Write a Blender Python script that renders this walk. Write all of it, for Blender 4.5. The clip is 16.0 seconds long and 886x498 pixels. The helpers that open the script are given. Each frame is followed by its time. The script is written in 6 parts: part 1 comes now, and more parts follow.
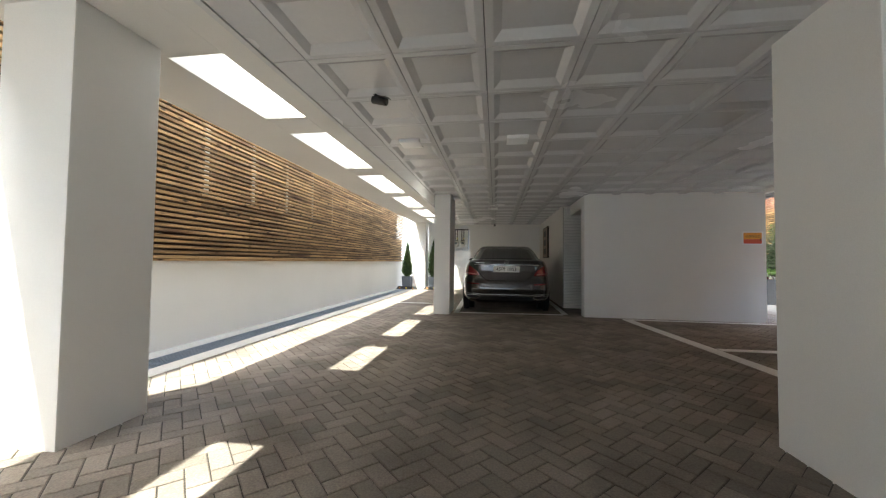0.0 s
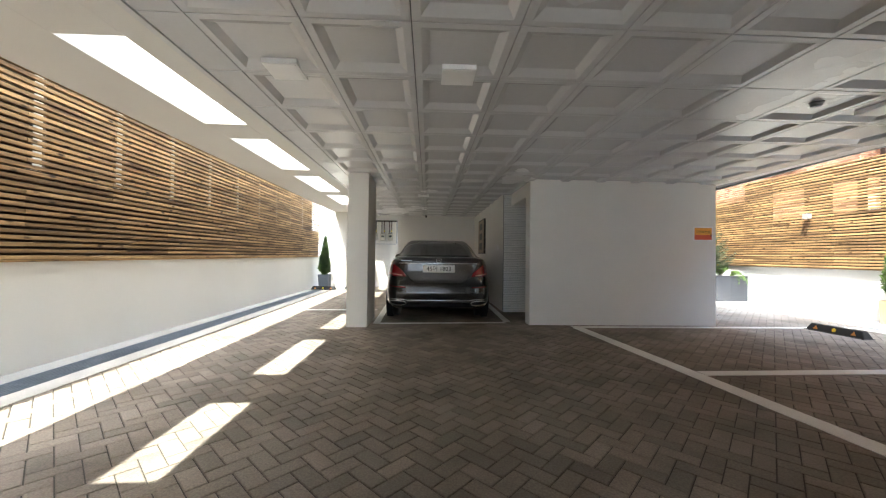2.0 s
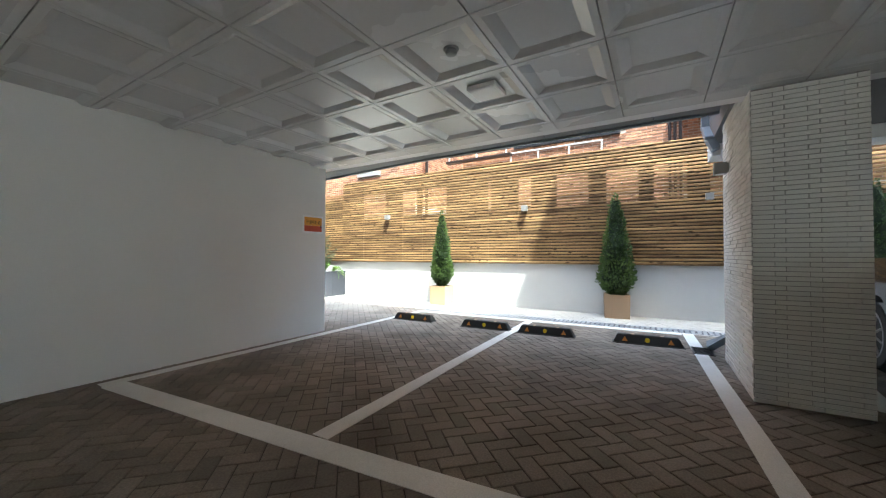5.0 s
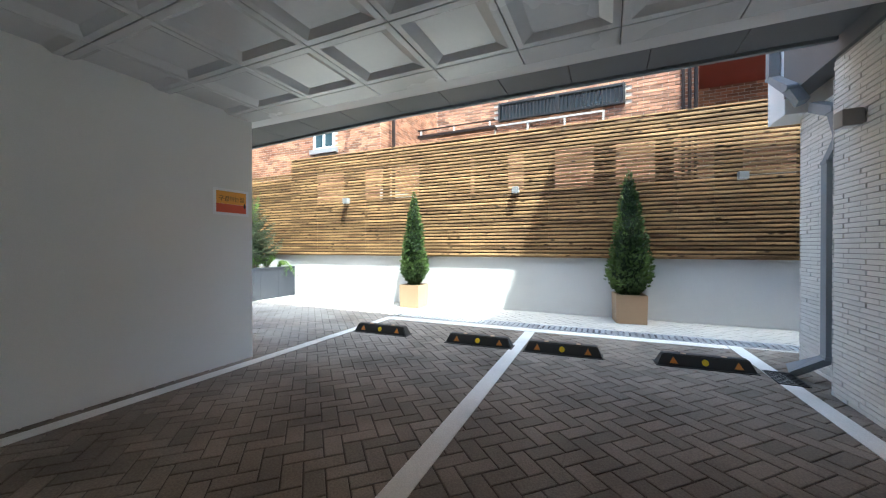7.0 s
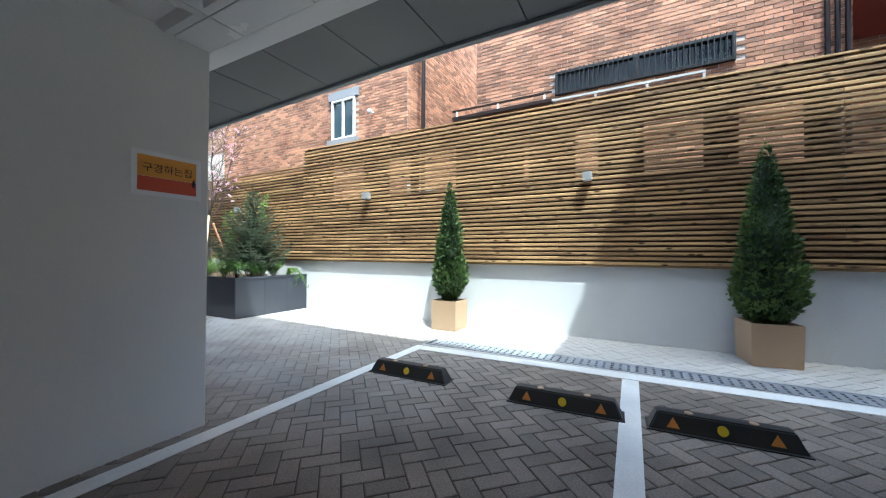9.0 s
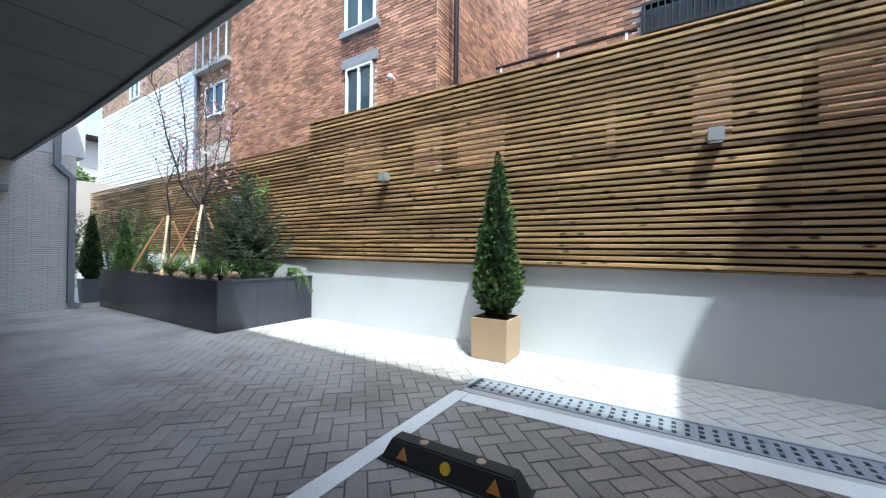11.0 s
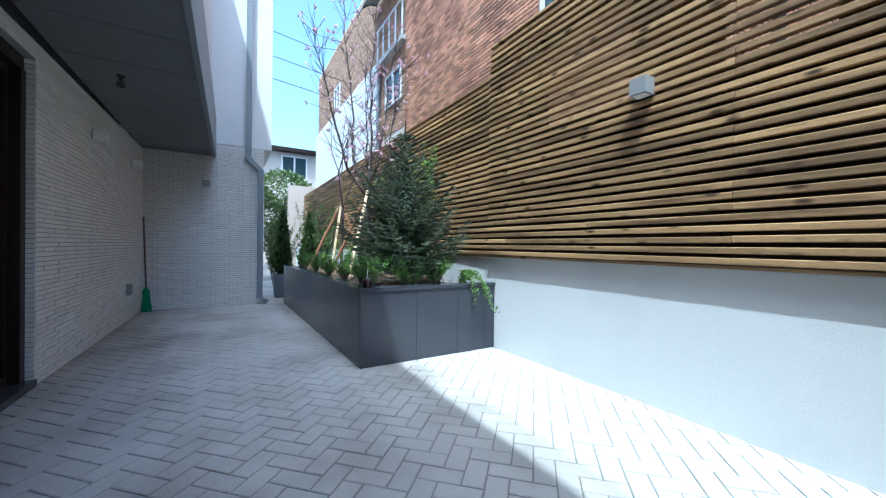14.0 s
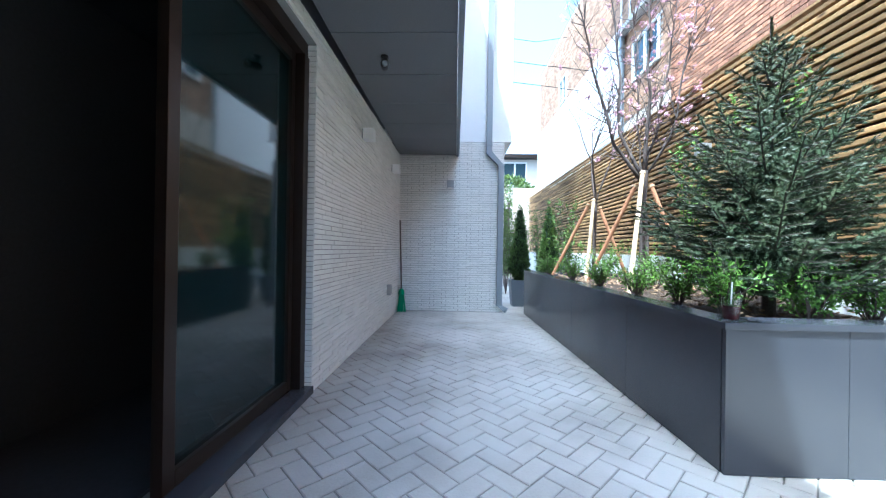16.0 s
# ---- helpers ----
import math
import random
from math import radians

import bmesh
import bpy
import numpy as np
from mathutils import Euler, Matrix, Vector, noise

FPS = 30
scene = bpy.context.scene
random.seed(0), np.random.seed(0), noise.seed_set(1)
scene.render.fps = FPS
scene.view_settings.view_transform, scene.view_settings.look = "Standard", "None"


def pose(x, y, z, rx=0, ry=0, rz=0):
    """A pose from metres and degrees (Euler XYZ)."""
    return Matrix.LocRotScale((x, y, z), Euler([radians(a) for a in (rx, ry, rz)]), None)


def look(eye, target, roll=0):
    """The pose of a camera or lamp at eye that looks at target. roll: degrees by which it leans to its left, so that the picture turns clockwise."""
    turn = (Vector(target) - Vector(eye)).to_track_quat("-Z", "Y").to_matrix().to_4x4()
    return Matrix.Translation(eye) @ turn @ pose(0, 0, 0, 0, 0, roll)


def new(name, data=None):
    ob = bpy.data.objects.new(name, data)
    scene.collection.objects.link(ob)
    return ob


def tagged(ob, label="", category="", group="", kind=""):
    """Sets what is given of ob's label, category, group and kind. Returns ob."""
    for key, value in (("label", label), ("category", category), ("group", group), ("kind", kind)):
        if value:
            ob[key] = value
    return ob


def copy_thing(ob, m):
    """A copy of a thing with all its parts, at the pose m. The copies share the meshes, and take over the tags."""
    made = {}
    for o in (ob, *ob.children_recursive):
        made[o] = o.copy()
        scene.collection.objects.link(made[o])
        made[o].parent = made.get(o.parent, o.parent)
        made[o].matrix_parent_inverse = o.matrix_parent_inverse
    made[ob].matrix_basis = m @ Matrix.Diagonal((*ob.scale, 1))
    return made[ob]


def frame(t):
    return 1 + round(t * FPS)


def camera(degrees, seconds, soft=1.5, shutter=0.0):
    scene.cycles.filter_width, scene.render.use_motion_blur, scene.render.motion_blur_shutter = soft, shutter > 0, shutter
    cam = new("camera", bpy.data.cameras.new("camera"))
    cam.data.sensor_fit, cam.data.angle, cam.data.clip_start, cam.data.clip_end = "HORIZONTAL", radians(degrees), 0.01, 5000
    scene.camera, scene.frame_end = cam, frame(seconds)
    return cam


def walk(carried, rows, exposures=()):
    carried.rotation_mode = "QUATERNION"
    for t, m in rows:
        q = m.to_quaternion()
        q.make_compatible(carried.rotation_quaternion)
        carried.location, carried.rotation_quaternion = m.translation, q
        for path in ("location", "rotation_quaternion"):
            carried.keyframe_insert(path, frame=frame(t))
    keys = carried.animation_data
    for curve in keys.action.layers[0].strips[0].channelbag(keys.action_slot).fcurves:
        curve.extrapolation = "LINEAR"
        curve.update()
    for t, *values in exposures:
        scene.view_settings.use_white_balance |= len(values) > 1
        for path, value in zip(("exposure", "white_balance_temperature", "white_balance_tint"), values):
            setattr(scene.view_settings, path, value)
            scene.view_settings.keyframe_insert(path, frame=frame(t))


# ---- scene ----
import itertools

cam = camera(101.9, 16.0, soft=1.2)
PATH = [
    (0, (1.891, 1.73, 1.052), (1.602, 3.708, 1.12), 0.7),
    (0.5, (1.927, 2.105, 1.111), (1.702, 4.091, 1.163), 0.5),
    (1, (1.902, 2.485, 1.084), (1.767, 4.48, 1.139), 0.8),
    (1.5, (1.881, 2.859, 1.119), (1.837, 4.858, 1.159), 0.9),
    (2, (1.923, 3.206, 1.127), (2.008, 5.204, 1.163), 0.7),
    (2.5, (2.027, 3.561, 1.156), (2.283, 5.545, 1.181), 0.6),
    (3, (2.139, 3.911, 1.165), (2.624, 5.852, 1.179), 0.5),
    (3.5, (2.36, 4.179, 1.144), (3.168, 6.008, 1.156), 0.4),
    (4, (2.637, 4.421, 1.183), (3.78, 6.062, 1.193), 0.3),
    (4.5, (2.872, 4.669, 1.11), (4.331, 6.036, 1.15), 0.2),
    (5, (3.109, 4.874, 1.102), (4.829, 5.894, 1.14), 0.1),
    (7.5, (4.568, 6.016, 1.129), (6.385, 6.85, 1.118), -0.0),
    (8, (4.865, 6.229, 1.142), (6.671, 7.088, 1.128), 0.1),
    (8.5, (5.207, 6.41, 1.119), (6.99, 7.317, 1.128), 0.1),
    (9, (5.493, 6.647, 1.101), (7.247, 7.607, 1.124), 0.3),
    (11.5, (6.969, 7.841, 1.094), (8.611, 8.984, 1.098), 0.7),
    (12, (7.253, 8.153, 1.081), (8.807, 9.413, 1.082), 0.6),
    (12.5, (7.517, 8.434, 1.053), (8.953, 9.827, 1.055), 0.7),
    (13, (7.765, 8.762, 1.042), (9.045, 10.299, 1.038), 0.7),
    (13.5, (7.941, 9.131, 1.05), (9.09, 10.768, 1.035), 0.6),
    (14, (8.064, 9.494, 1.045), (9.088, 11.212, 1.03), 0.8),
    (14.5, (8.057, 9.832, 1.018), (8.876, 11.656, 1.017), 0.8),
    (15, (8.015, 10.173, 1.003), (8.578, 12.093, 1.009), 0.9),
    (15.5, (7.978, 10.508, 0.994), (8.248, 12.49, 0.993), 0.7),
    (16, (7.815, 10.815, 0.978), (7.753, 12.814, 0.98), 0.9),
]
walk(cam, [(t, look(eye, target, roll)) for t, eye, target, roll in PATH],
     [(0, 3.25, 6500, 0), (1, 3.32, 6450, 0), (3.5, 3.85, 6550, -2), (4.5, 3.45, 6250, -5), (5, 3.3, 6150, -5), (7.5, 2.9, 5750, -6), (9, 2.42, 5550, -6),
      (11.5, 1.7, 5450, -3), (12.5, 1.48, 5300, -3), (13.5, 1.65, 5000, -5), (14.5, 1.92, 4900, -6), (16, 2.85, 5000, -6)])

SUN_TRAVEL = Vector((0.26, 0.34, -1.0)).normalized()
world = bpy.data.worlds.new("world")
scene.world = world
world.use_nodes = True
wn = world.node_tree.nodes
sky = wn.new("ShaderNodeTexSky")
sky.sky_type, sky.sun_disc = "NISHITA", False
sky.sun_elevation = math.asin(-SUN_TRAVEL.z)
sky.sun_rotation = math.atan2(-SUN_TRAVEL.x, -SUN_TRAVEL.y)
sky.air_density, sky.dust_density, sky.ozone_density = 1.0, 3.0, 1.0
world.node_tree.links.new(sky.outputs[0], wn["Background"].inputs[0])
wn["Background"].inputs[1].default_value = 0.15
sun = new("sun", bpy.data.lights.new("sun", "SUN"))
sun.data.energy, sun.data.angle, sun.data.color = 2.05, radians(0.6), (1.0, 0.96, 0.9)
sun.rotation_mode = "QUATERNION"
sun.rotation_quaternion = SUN_TRAVEL.to_track_quat("-Z", "Y")


# ---- materials ----
def mat(name, color, rough=0.6, var=0.12, scale=6.0, grain=80.0, bump=0.15, metal=0.0, dirt=None, amount=0.35,
        stretch=(1, 1, 1), per=0.0, spec=0.5, coat=0.0, bumpd=0.004):
    """A surface with broad stains, fine grain and relief; per: how far single objects differ."""
    m = bpy.data.materials.new(name)
    m.use_nodes = True
    t = m.node_tree
    b = t.nodes["Principled BSDF"]
    link = t.links.new
    co = t.nodes.new("ShaderNodeTexCoord")
    mp = t.nodes.new("ShaderNodeMapping")
    mp.inputs["Scale"].default_value = stretch
    geo = t.nodes.new("ShaderNodeNewGeometry")
    link(geo.outputs["Position"], mp.inputs["Vector"])
    n1 = t.nodes.new("ShaderNodeTexNoise")
    n1.inputs["Scale"].default_value, n1.inputs["Detail"].default_value = scale / 6.0, 5
    n2 = t.nodes.new("ShaderNodeTexNoise")
    n2.inputs["Scale"].default_value, n2.inputs["Detail"].default_value = grain, 3
    link(mp.outputs[0], n1.inputs["Vector"]), link(mp.outputs[0], n2.inputs["Vector"])
    dark = dirt or tuple(c * 0.7 for c in color)
    mix = t.nodes.new("ShaderNodeMix")
    mix.data_type = "RGBA"
    mix.inputs[6].default_value, mix.inputs[7].default_value = (*color, 1), (*dark, 1)
    ramp = t.nodes.new("ShaderNodeMapRange")
    ramp.inputs["From Min"].default_value, ramp.inputs["From Max"].default_value = 0.42, 0.72
    ramp.inputs["To Max"].default_value = amount
    link(n1.outputs["Fac"], ramp.inputs["Value"]), link(ramp.outputs[0], mix.inputs[0])
    val = t.nodes.new("ShaderNodeMapRange")
    val.inputs["From Min"].default_value, val.inputs["From Max"].default_value = 0.3, 0.7
    val.inputs["To Min"].default_value, val.inputs["To Max"].default_value = 1 - var, 1 + var
    link(n2.outputs["Fac"], val.inputs["Value"])
    hsv = t.nodes.new("ShaderNodeHueSaturation")
    link(mix.outputs[2], hsv.inputs["Color"])
    if per:
        info = t.nodes.new("ShaderNodeObjectInfo")
        isl = geo.outputs["Random Per Island"]
        add = t.nodes.new("ShaderNodeMath")
        add.operation = "ADD"
        link(info.outputs["Random"], add.inputs[0]), link(isl, add.inputs[1])
        fr = t.nodes.new("ShaderNodeMath")
        fr.operation = "FRACT"
        link(add.outputs[0], fr.inputs[0])
        pr = t.nodes.new("ShaderNodeMapRange")
        pr.inputs["To Min"].default_value, pr.inputs["To Max"].default_value = 1 - per, 1 + per
        link(fr.outputs[0], pr.inputs["Value"])
        mul = t.nodes.new("ShaderNodeMath")
        mul.operation = "MULTIPLY"
        link(pr.outputs[0], mul.inputs[0]), link(val.outputs[0], mul.inputs[1])
        link(mul.outputs[0], hsv.inputs["Value"])
    else:
        link(val.outputs[0], hsv.inputs["Value"])
    link(hsv.outputs[0], b.inputs["Base Color"])
    rr = t.nodes.new("ShaderNodeMapRange")
    rr.inputs["To Min"].default_value, rr.inputs["To Max"].default_value = max(rough - 0.08, 0.02), min(rough + 0.1, 1)
    link(n1.outputs["Fac"], rr.inputs["Value"]), link(rr.outputs[0], b.inputs["Roughness"])
    b.inputs["Metallic"].default_value = metal
    b.inputs["Specular IOR Level"].default_value = spec
    b.inputs["Coat Weight"].default_value = coat
    b.inputs["Coat Roughness"].default_value = 0.05
    if bump:
        bp = t.nodes.new("ShaderNodeBump")
        bp.inputs["Strength"].default_value, bp.inputs["Distance"].default_value = bump, bumpd
        link(n2.outputs["Fac"], bp.inputs["Height"]), link(bp.outputs[0], b.inputs["Normal"])
    return m


def wood_mat(name, light, dark, per=0.25):
    m = mat(name, light, 0.65, 0.2, 9, 55, 0.3, dirt=dark, amount=0.95, stretch=(3, 0.7, 10), per=per, spec=0.3)
    t = m.node_tree
    link = t.links.new
    hsv = [n for n in t.nodes if n.type == "HUE_SAT"][0]
    geo = [n for n in t.nodes if n.type == "NEW_GEOMETRY"][0]
    mp = t.nodes.new("ShaderNodeMapping")
    mp.inputs["Scale"].default_value = (2, 4.6, 13)
    link(geo.outputs["Position"], mp.inputs["Vector"])
    v = t.nodes.new("ShaderNodeTexVoronoi")
    v.inputs["Scale"].default_value = 1.0
    link(mp.outputs[0], v.inputs["Vector"])
    r = t.nodes.new("ShaderNodeMapRange")
    r.inputs["From Min"].default_value, r.inputs["From Max"].default_value = 0.09, 0.24
    link(v.outputs["Distance"], r.inputs["Value"])
    mix = t.nodes.new("ShaderNodeMix")
    mix.data_type = "RGBA"
    mix.inputs[6].default_value = (0.05, 0.028, 0.012, 1)
    link(r.outputs[0], mix.inputs[0]), link(hsv.outputs[0], mix.inputs[7])
    link(mix.outputs[2], t.nodes["Principled BSDF"].inputs["Base Color"])
    return m


def glass_mat(name, color=(0.9, 0.95, 0.95), rough=0.0):
    m = bpy.data.materials.new(name)
    m.use_nodes = True
    b = m.node_tree.nodes["Principled BSDF"]
    b.inputs["Base Color"].default_value = (*color, 1)
    b.inputs["Roughness"].default_value = rough
    b.inputs["Transmission Weight"].default_value = 1.0
    b.inputs["IOR"].default_value = 1.45
    return m


M_PLASTER = mat("white_plaster", (0.80, 0.79, 0.76), 0.75, 0.03, 5, 160, 0.12, dirt=(0.70, 0.69, 0.66), amount=0.4)
M_STUCCO = mat("white_stucco", (0.78, 0.79, 0.80), 0.85, 0.05, 4, 220, 0.35, dirt=(0.68, 0.69, 0.70), amount=0.4)
M_RETAIN = mat("grey_render", (0.62, 0.63, 0.64), 0.85, 0.05, 7, 140, 0.3, dirt=(0.50, 0.51, 0.52), amount=0.5)
M_CEIL = mat("satin_ceiling_panel", (0.64, 0.64, 0.65), 0.24, 0.015, 4, 40, 0.0, dirt=(0.62, 0.62, 0.63), amount=0.4, spec=0.6)
M_TRIM = mat("light_metal_trim", (0.75, 0.75, 0.76), 0.4, 0.02, 4, 60, 0.0)
M_SOFFIT = mat("grey_soffit_board", (0.15, 0.155, 0.165), 0.6, 0.04, 5, 90, 0.05)
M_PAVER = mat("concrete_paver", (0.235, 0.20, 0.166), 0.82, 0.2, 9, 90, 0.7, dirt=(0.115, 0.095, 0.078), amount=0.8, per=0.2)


def dust_and_daylight(m, lit_dust):
    """Lays patchy pale cement dusting over the pavers, and paints in the courtyard's brighter light."""
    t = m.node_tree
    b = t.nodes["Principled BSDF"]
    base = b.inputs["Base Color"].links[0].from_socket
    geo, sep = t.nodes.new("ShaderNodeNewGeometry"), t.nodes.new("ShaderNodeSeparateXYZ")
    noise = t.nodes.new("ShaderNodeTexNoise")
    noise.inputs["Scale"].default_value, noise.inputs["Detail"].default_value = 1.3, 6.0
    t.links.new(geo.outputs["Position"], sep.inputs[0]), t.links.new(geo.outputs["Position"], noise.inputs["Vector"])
    # lighter from garage to courtyard: the stronger daylight is put into the tone
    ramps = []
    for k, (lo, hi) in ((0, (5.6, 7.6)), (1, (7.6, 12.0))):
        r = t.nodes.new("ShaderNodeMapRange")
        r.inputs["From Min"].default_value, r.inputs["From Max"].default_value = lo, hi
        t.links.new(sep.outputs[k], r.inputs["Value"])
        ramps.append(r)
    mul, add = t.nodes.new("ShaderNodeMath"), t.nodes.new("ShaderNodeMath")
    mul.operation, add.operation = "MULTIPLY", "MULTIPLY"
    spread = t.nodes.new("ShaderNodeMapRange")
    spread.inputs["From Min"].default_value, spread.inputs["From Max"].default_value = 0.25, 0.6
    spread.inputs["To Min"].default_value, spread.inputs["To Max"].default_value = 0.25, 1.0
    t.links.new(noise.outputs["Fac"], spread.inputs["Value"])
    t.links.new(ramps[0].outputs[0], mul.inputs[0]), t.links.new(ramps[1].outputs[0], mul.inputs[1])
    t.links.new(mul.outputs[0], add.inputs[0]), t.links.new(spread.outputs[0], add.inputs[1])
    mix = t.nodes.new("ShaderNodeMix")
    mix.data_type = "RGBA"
    mix.inputs[7].default_value = (*lit_dust, 1)
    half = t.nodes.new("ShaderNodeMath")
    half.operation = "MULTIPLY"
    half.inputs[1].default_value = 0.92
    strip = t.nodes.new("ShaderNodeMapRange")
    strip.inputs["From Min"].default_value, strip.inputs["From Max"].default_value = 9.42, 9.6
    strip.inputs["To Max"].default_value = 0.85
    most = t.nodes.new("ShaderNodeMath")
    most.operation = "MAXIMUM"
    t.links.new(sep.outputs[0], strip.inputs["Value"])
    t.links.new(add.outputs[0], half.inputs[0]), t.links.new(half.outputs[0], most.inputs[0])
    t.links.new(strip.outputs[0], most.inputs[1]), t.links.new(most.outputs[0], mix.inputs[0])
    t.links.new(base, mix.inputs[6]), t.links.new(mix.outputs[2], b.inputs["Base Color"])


dust_and_daylight(M_PAVER, (0.52, 0.51, 0.49))
M_JOINT = mat("sand_joint", (0.055, 0.048, 0.04), 0.95, 0.2, 8, 200, 0.4)
dust_and_daylight(M_JOINT, (0.30, 0.29, 0.27))
M_PAINT = mat("white_line_paint", (0.82, 0.82, 0.79), 0.7, 0.08, 9, 130, 0.4, dirt=(0.5, 0.49, 0.46), amount=0.5)
M_CONCRETE = mat("pale_concrete", (0.50, 0.49, 0.47), 0.85, 0.08, 8, 150, 0.4, dirt=(0.38, 0.37, 0.35), amount=0.6)
M_WOOD = wood_mat("treated_pine", (0.385, 0.245, 0.115), (0.09, 0.046, 0.024), 0.34)
M_WOODDARK = mat("dark_pine_batten", (0.055, 0.034, 0.018), 0.8, 0.2, 8, 80, 0.4, dirt=(0.035, 0.02, 0.012), amount=0.8)
M_TILE = mat("pale_ledge_tile", (0.75, 0.74, 0.71), 0.7, 0.06, 8, 180, 0.5, dirt=(0.67, 0.655, 0.63), amount=0.5, per=0.05)
M_GROUT = mat("grey_tile_joint", (0.30, 0.295, 0.28), 0.9, 0.1, 8, 200, 0.3)
M_GRANITE = mat("dark_granite", (0.040, 0.044, 0.058), 0.22, 0.25, 5, 400, 0.05, dirt=(0.07, 0.073, 0.085), amount=0.5)
M_BRONZE = mat("brown_anodised_frame", (0.032, 0.02, 0.015), 0.35, 0.05, 5, 80, 0.0, metal=0.5)
M_BLACKMETAL = mat("black_metal", (0.02, 0.02, 0.022), 0.45, 0.05, 5, 80, 0.0, metal=0.3)
M_RUBBER = mat("black_rubber", (0.02, 0.02, 0.021), 0.55, 0.1, 9, 200, 0.3)
M_ORANGE = mat("orange_reflector", (0.66, 0.25, 0.05), 0.3, 0.05, 9, 200, 0.1)
M_YELLOW = mat("yellow_reflector", (0.85, 0.62, 0.03), 0.3, 0.05, 9, 200, 0.1)
M_BRICK = mat("red_brick", (0.42, 0.215, 0.13), 0.85, 0.2, 9, 90, 0.5, dirt=(0.22, 0.095, 0.06), amount=0.8, per=0.45)
M_MORTAR = mat("pale_mortar", (0.60, 0.54, 0.47), 0.9, 0.1, 9, 120, 0.3)
M_STONE = mat("grey_window_stone", (0.27, 0.27, 0.28), 0.85, 0.1, 8, 120, 0.3)
M_STEEL = mat("galvanised_steel", (0.42, 0.45, 0.50), 0.45, 0.08, 8, 120, 0.1, metal=0.6)
M_DRAIN = mat("blue_grey_grating", (0.20, 0.24, 0.30), 0.5, 0.1, 8, 120, 0.1, metal=0.4)
# near-black: the shade inside slots, hollows and openings, put into colour
M_RECESS_SHADE = mat("recess_shade_black", (0.012, 0.012, 0.013), 0.9, 0.1, 8, 120, 0.0)
M_PIPE = mat("grey_downpipe", (0.24, 0.27, 0.30), 0.5, 0.05, 8, 100, 0.05)
M_POTTAN = mat("tan_planter_pot", (0.46, 0.32, 0.20), 0.5, 0.05, 8, 100, 0.1, dirt=(0.38, 0.26, 0.16))
M_POTGREY = mat("slate_grey_pot", (0.13, 0.15, 0.18), 0.5, 0.08, 8, 100, 0.1)
M_SOIL = mat("dark_soil", (0.07, 0.045, 0.03), 0.95, 0.35, 30, 150, 1.0, bumpd=0.02)
M_WHITE = mat("white_plastic", (0.88, 0.88, 0.88), 0.35, 0.02, 8, 100, 0.0)
M_GREYBOX = mat("grey_lamp_casing", (0.34, 0.35, 0.355), 0.45, 0.03, 8, 100, 0.0, metal=0.2)
M_GLASSDARK = mat("dark_window_glass", (0.02, 0.03, 0.035), 0.04, 0.02, 5, 60, 0.0, spec=0.9)
M_ROOM_SHADE = mat("room_shade", (0.05, 0.05, 0.055), 0.8, 0.1, 6, 50, 0.0)
M_BARK = mat("grey_brown_bark", (0.125, 0.10, 0.092), 0.9, 0.25, 20, 90, 0.7, dirt=(0.075, 0.055, 0.046), amount=0.7)
M_STAKE = mat("pale_stake", (0.62, 0.47, 0.29), 0.7, 0.1, 10, 90, 0.2)
M_STAKERED = mat("reddish_stake", (0.36, 0.17, 0.09), 0.7, 0.1, 10, 90, 0.2)
M_SCREED = mat("distant_ground", (0.16, 0.155, 0.15), 0.9, 0.1, 6, 20, 0.1)


def leaf_mat(name, color, tip, rough=0.5):
    m = mat(name, color, rough, 0.15, 14, 60, 0.0, dirt=tip, amount=0.7, per=0.35, spec=0.4)
    b = m.node_tree.nodes["Principled BSDF"]
    b.inputs["Subsurface Weight"].default_value = 0.0
    return m


M_THUJA = leaf_mat("thuja_leaf", (0.05, 0.095, 0.025), (0.17, 0.25, 0.055))
M_FIR = leaf_mat("fir_needle", (0.042, 0.066, 0.032), (0.13, 0.15, 0.08))
M_SHRUB = leaf_mat("shrub_leaf", (0.10, 0.20, 0.03), (0.20, 0.34, 0.05))
M_BAMBOO = leaf_mat("hedge_leaf", (0.08, 0.13, 0.03), (0.16, 0.22, 0.05))
M_BLOSSOM = leaf_mat("pink_blossom", (0.70, 0.42, 0.50), (0.78, 0.62, 0.66))


# ---- mesh helpers ----
def link_mesh(name, verts, faces, material, parent=None, label="", kind=""):
    me = bpy.data.meshes.new(name)
    me.from_pydata(verts, [], faces)
    me.materials.append(material)
    ob = new(name, me)
    if parent is not None:
        ob.parent = parent
    return tagged(ob, label, kind=kind)


def part(name, bm, material, parent=None, label="", smooth=False, kind=""):
    me = bpy.data.meshes.new(name)
    bmesh.ops.recalc_face_normals(bm, faces=bm.faces)
    if smooth:
        for f in bm.faces:
            f.smooth = True
    bm.to_mesh(me)
    bm.free()
    me.materials.append(material)
    ob = new(name, me)
    if parent is not None:
        ob.parent = parent
    return tagged(ob, label, kind=kind)


def box(x0, x1, y0, y1, z0, z1, bevel=0.0, bm=None):
    bm = bm or bmesh.new()
    vs = [bm.verts.new(p) for p in itertools.product((x0, x1), (y0, y1), (z0, z1))]
    fs = [bm.faces.new([vs[i] for i in q]) for q in ((0, 1, 3, 2), (4, 6, 7, 5), (0, 4, 5, 1), (2, 3, 7, 6), (0, 2, 6, 4), (1, 5, 7, 3))]
    if bevel:
        es = list({e for f in fs for e in f.edges})
        bmesh.ops.bevel(bm, geom=es, offset=bevel, segments=2, affect="EDGES", profile=0.7)
    return bm


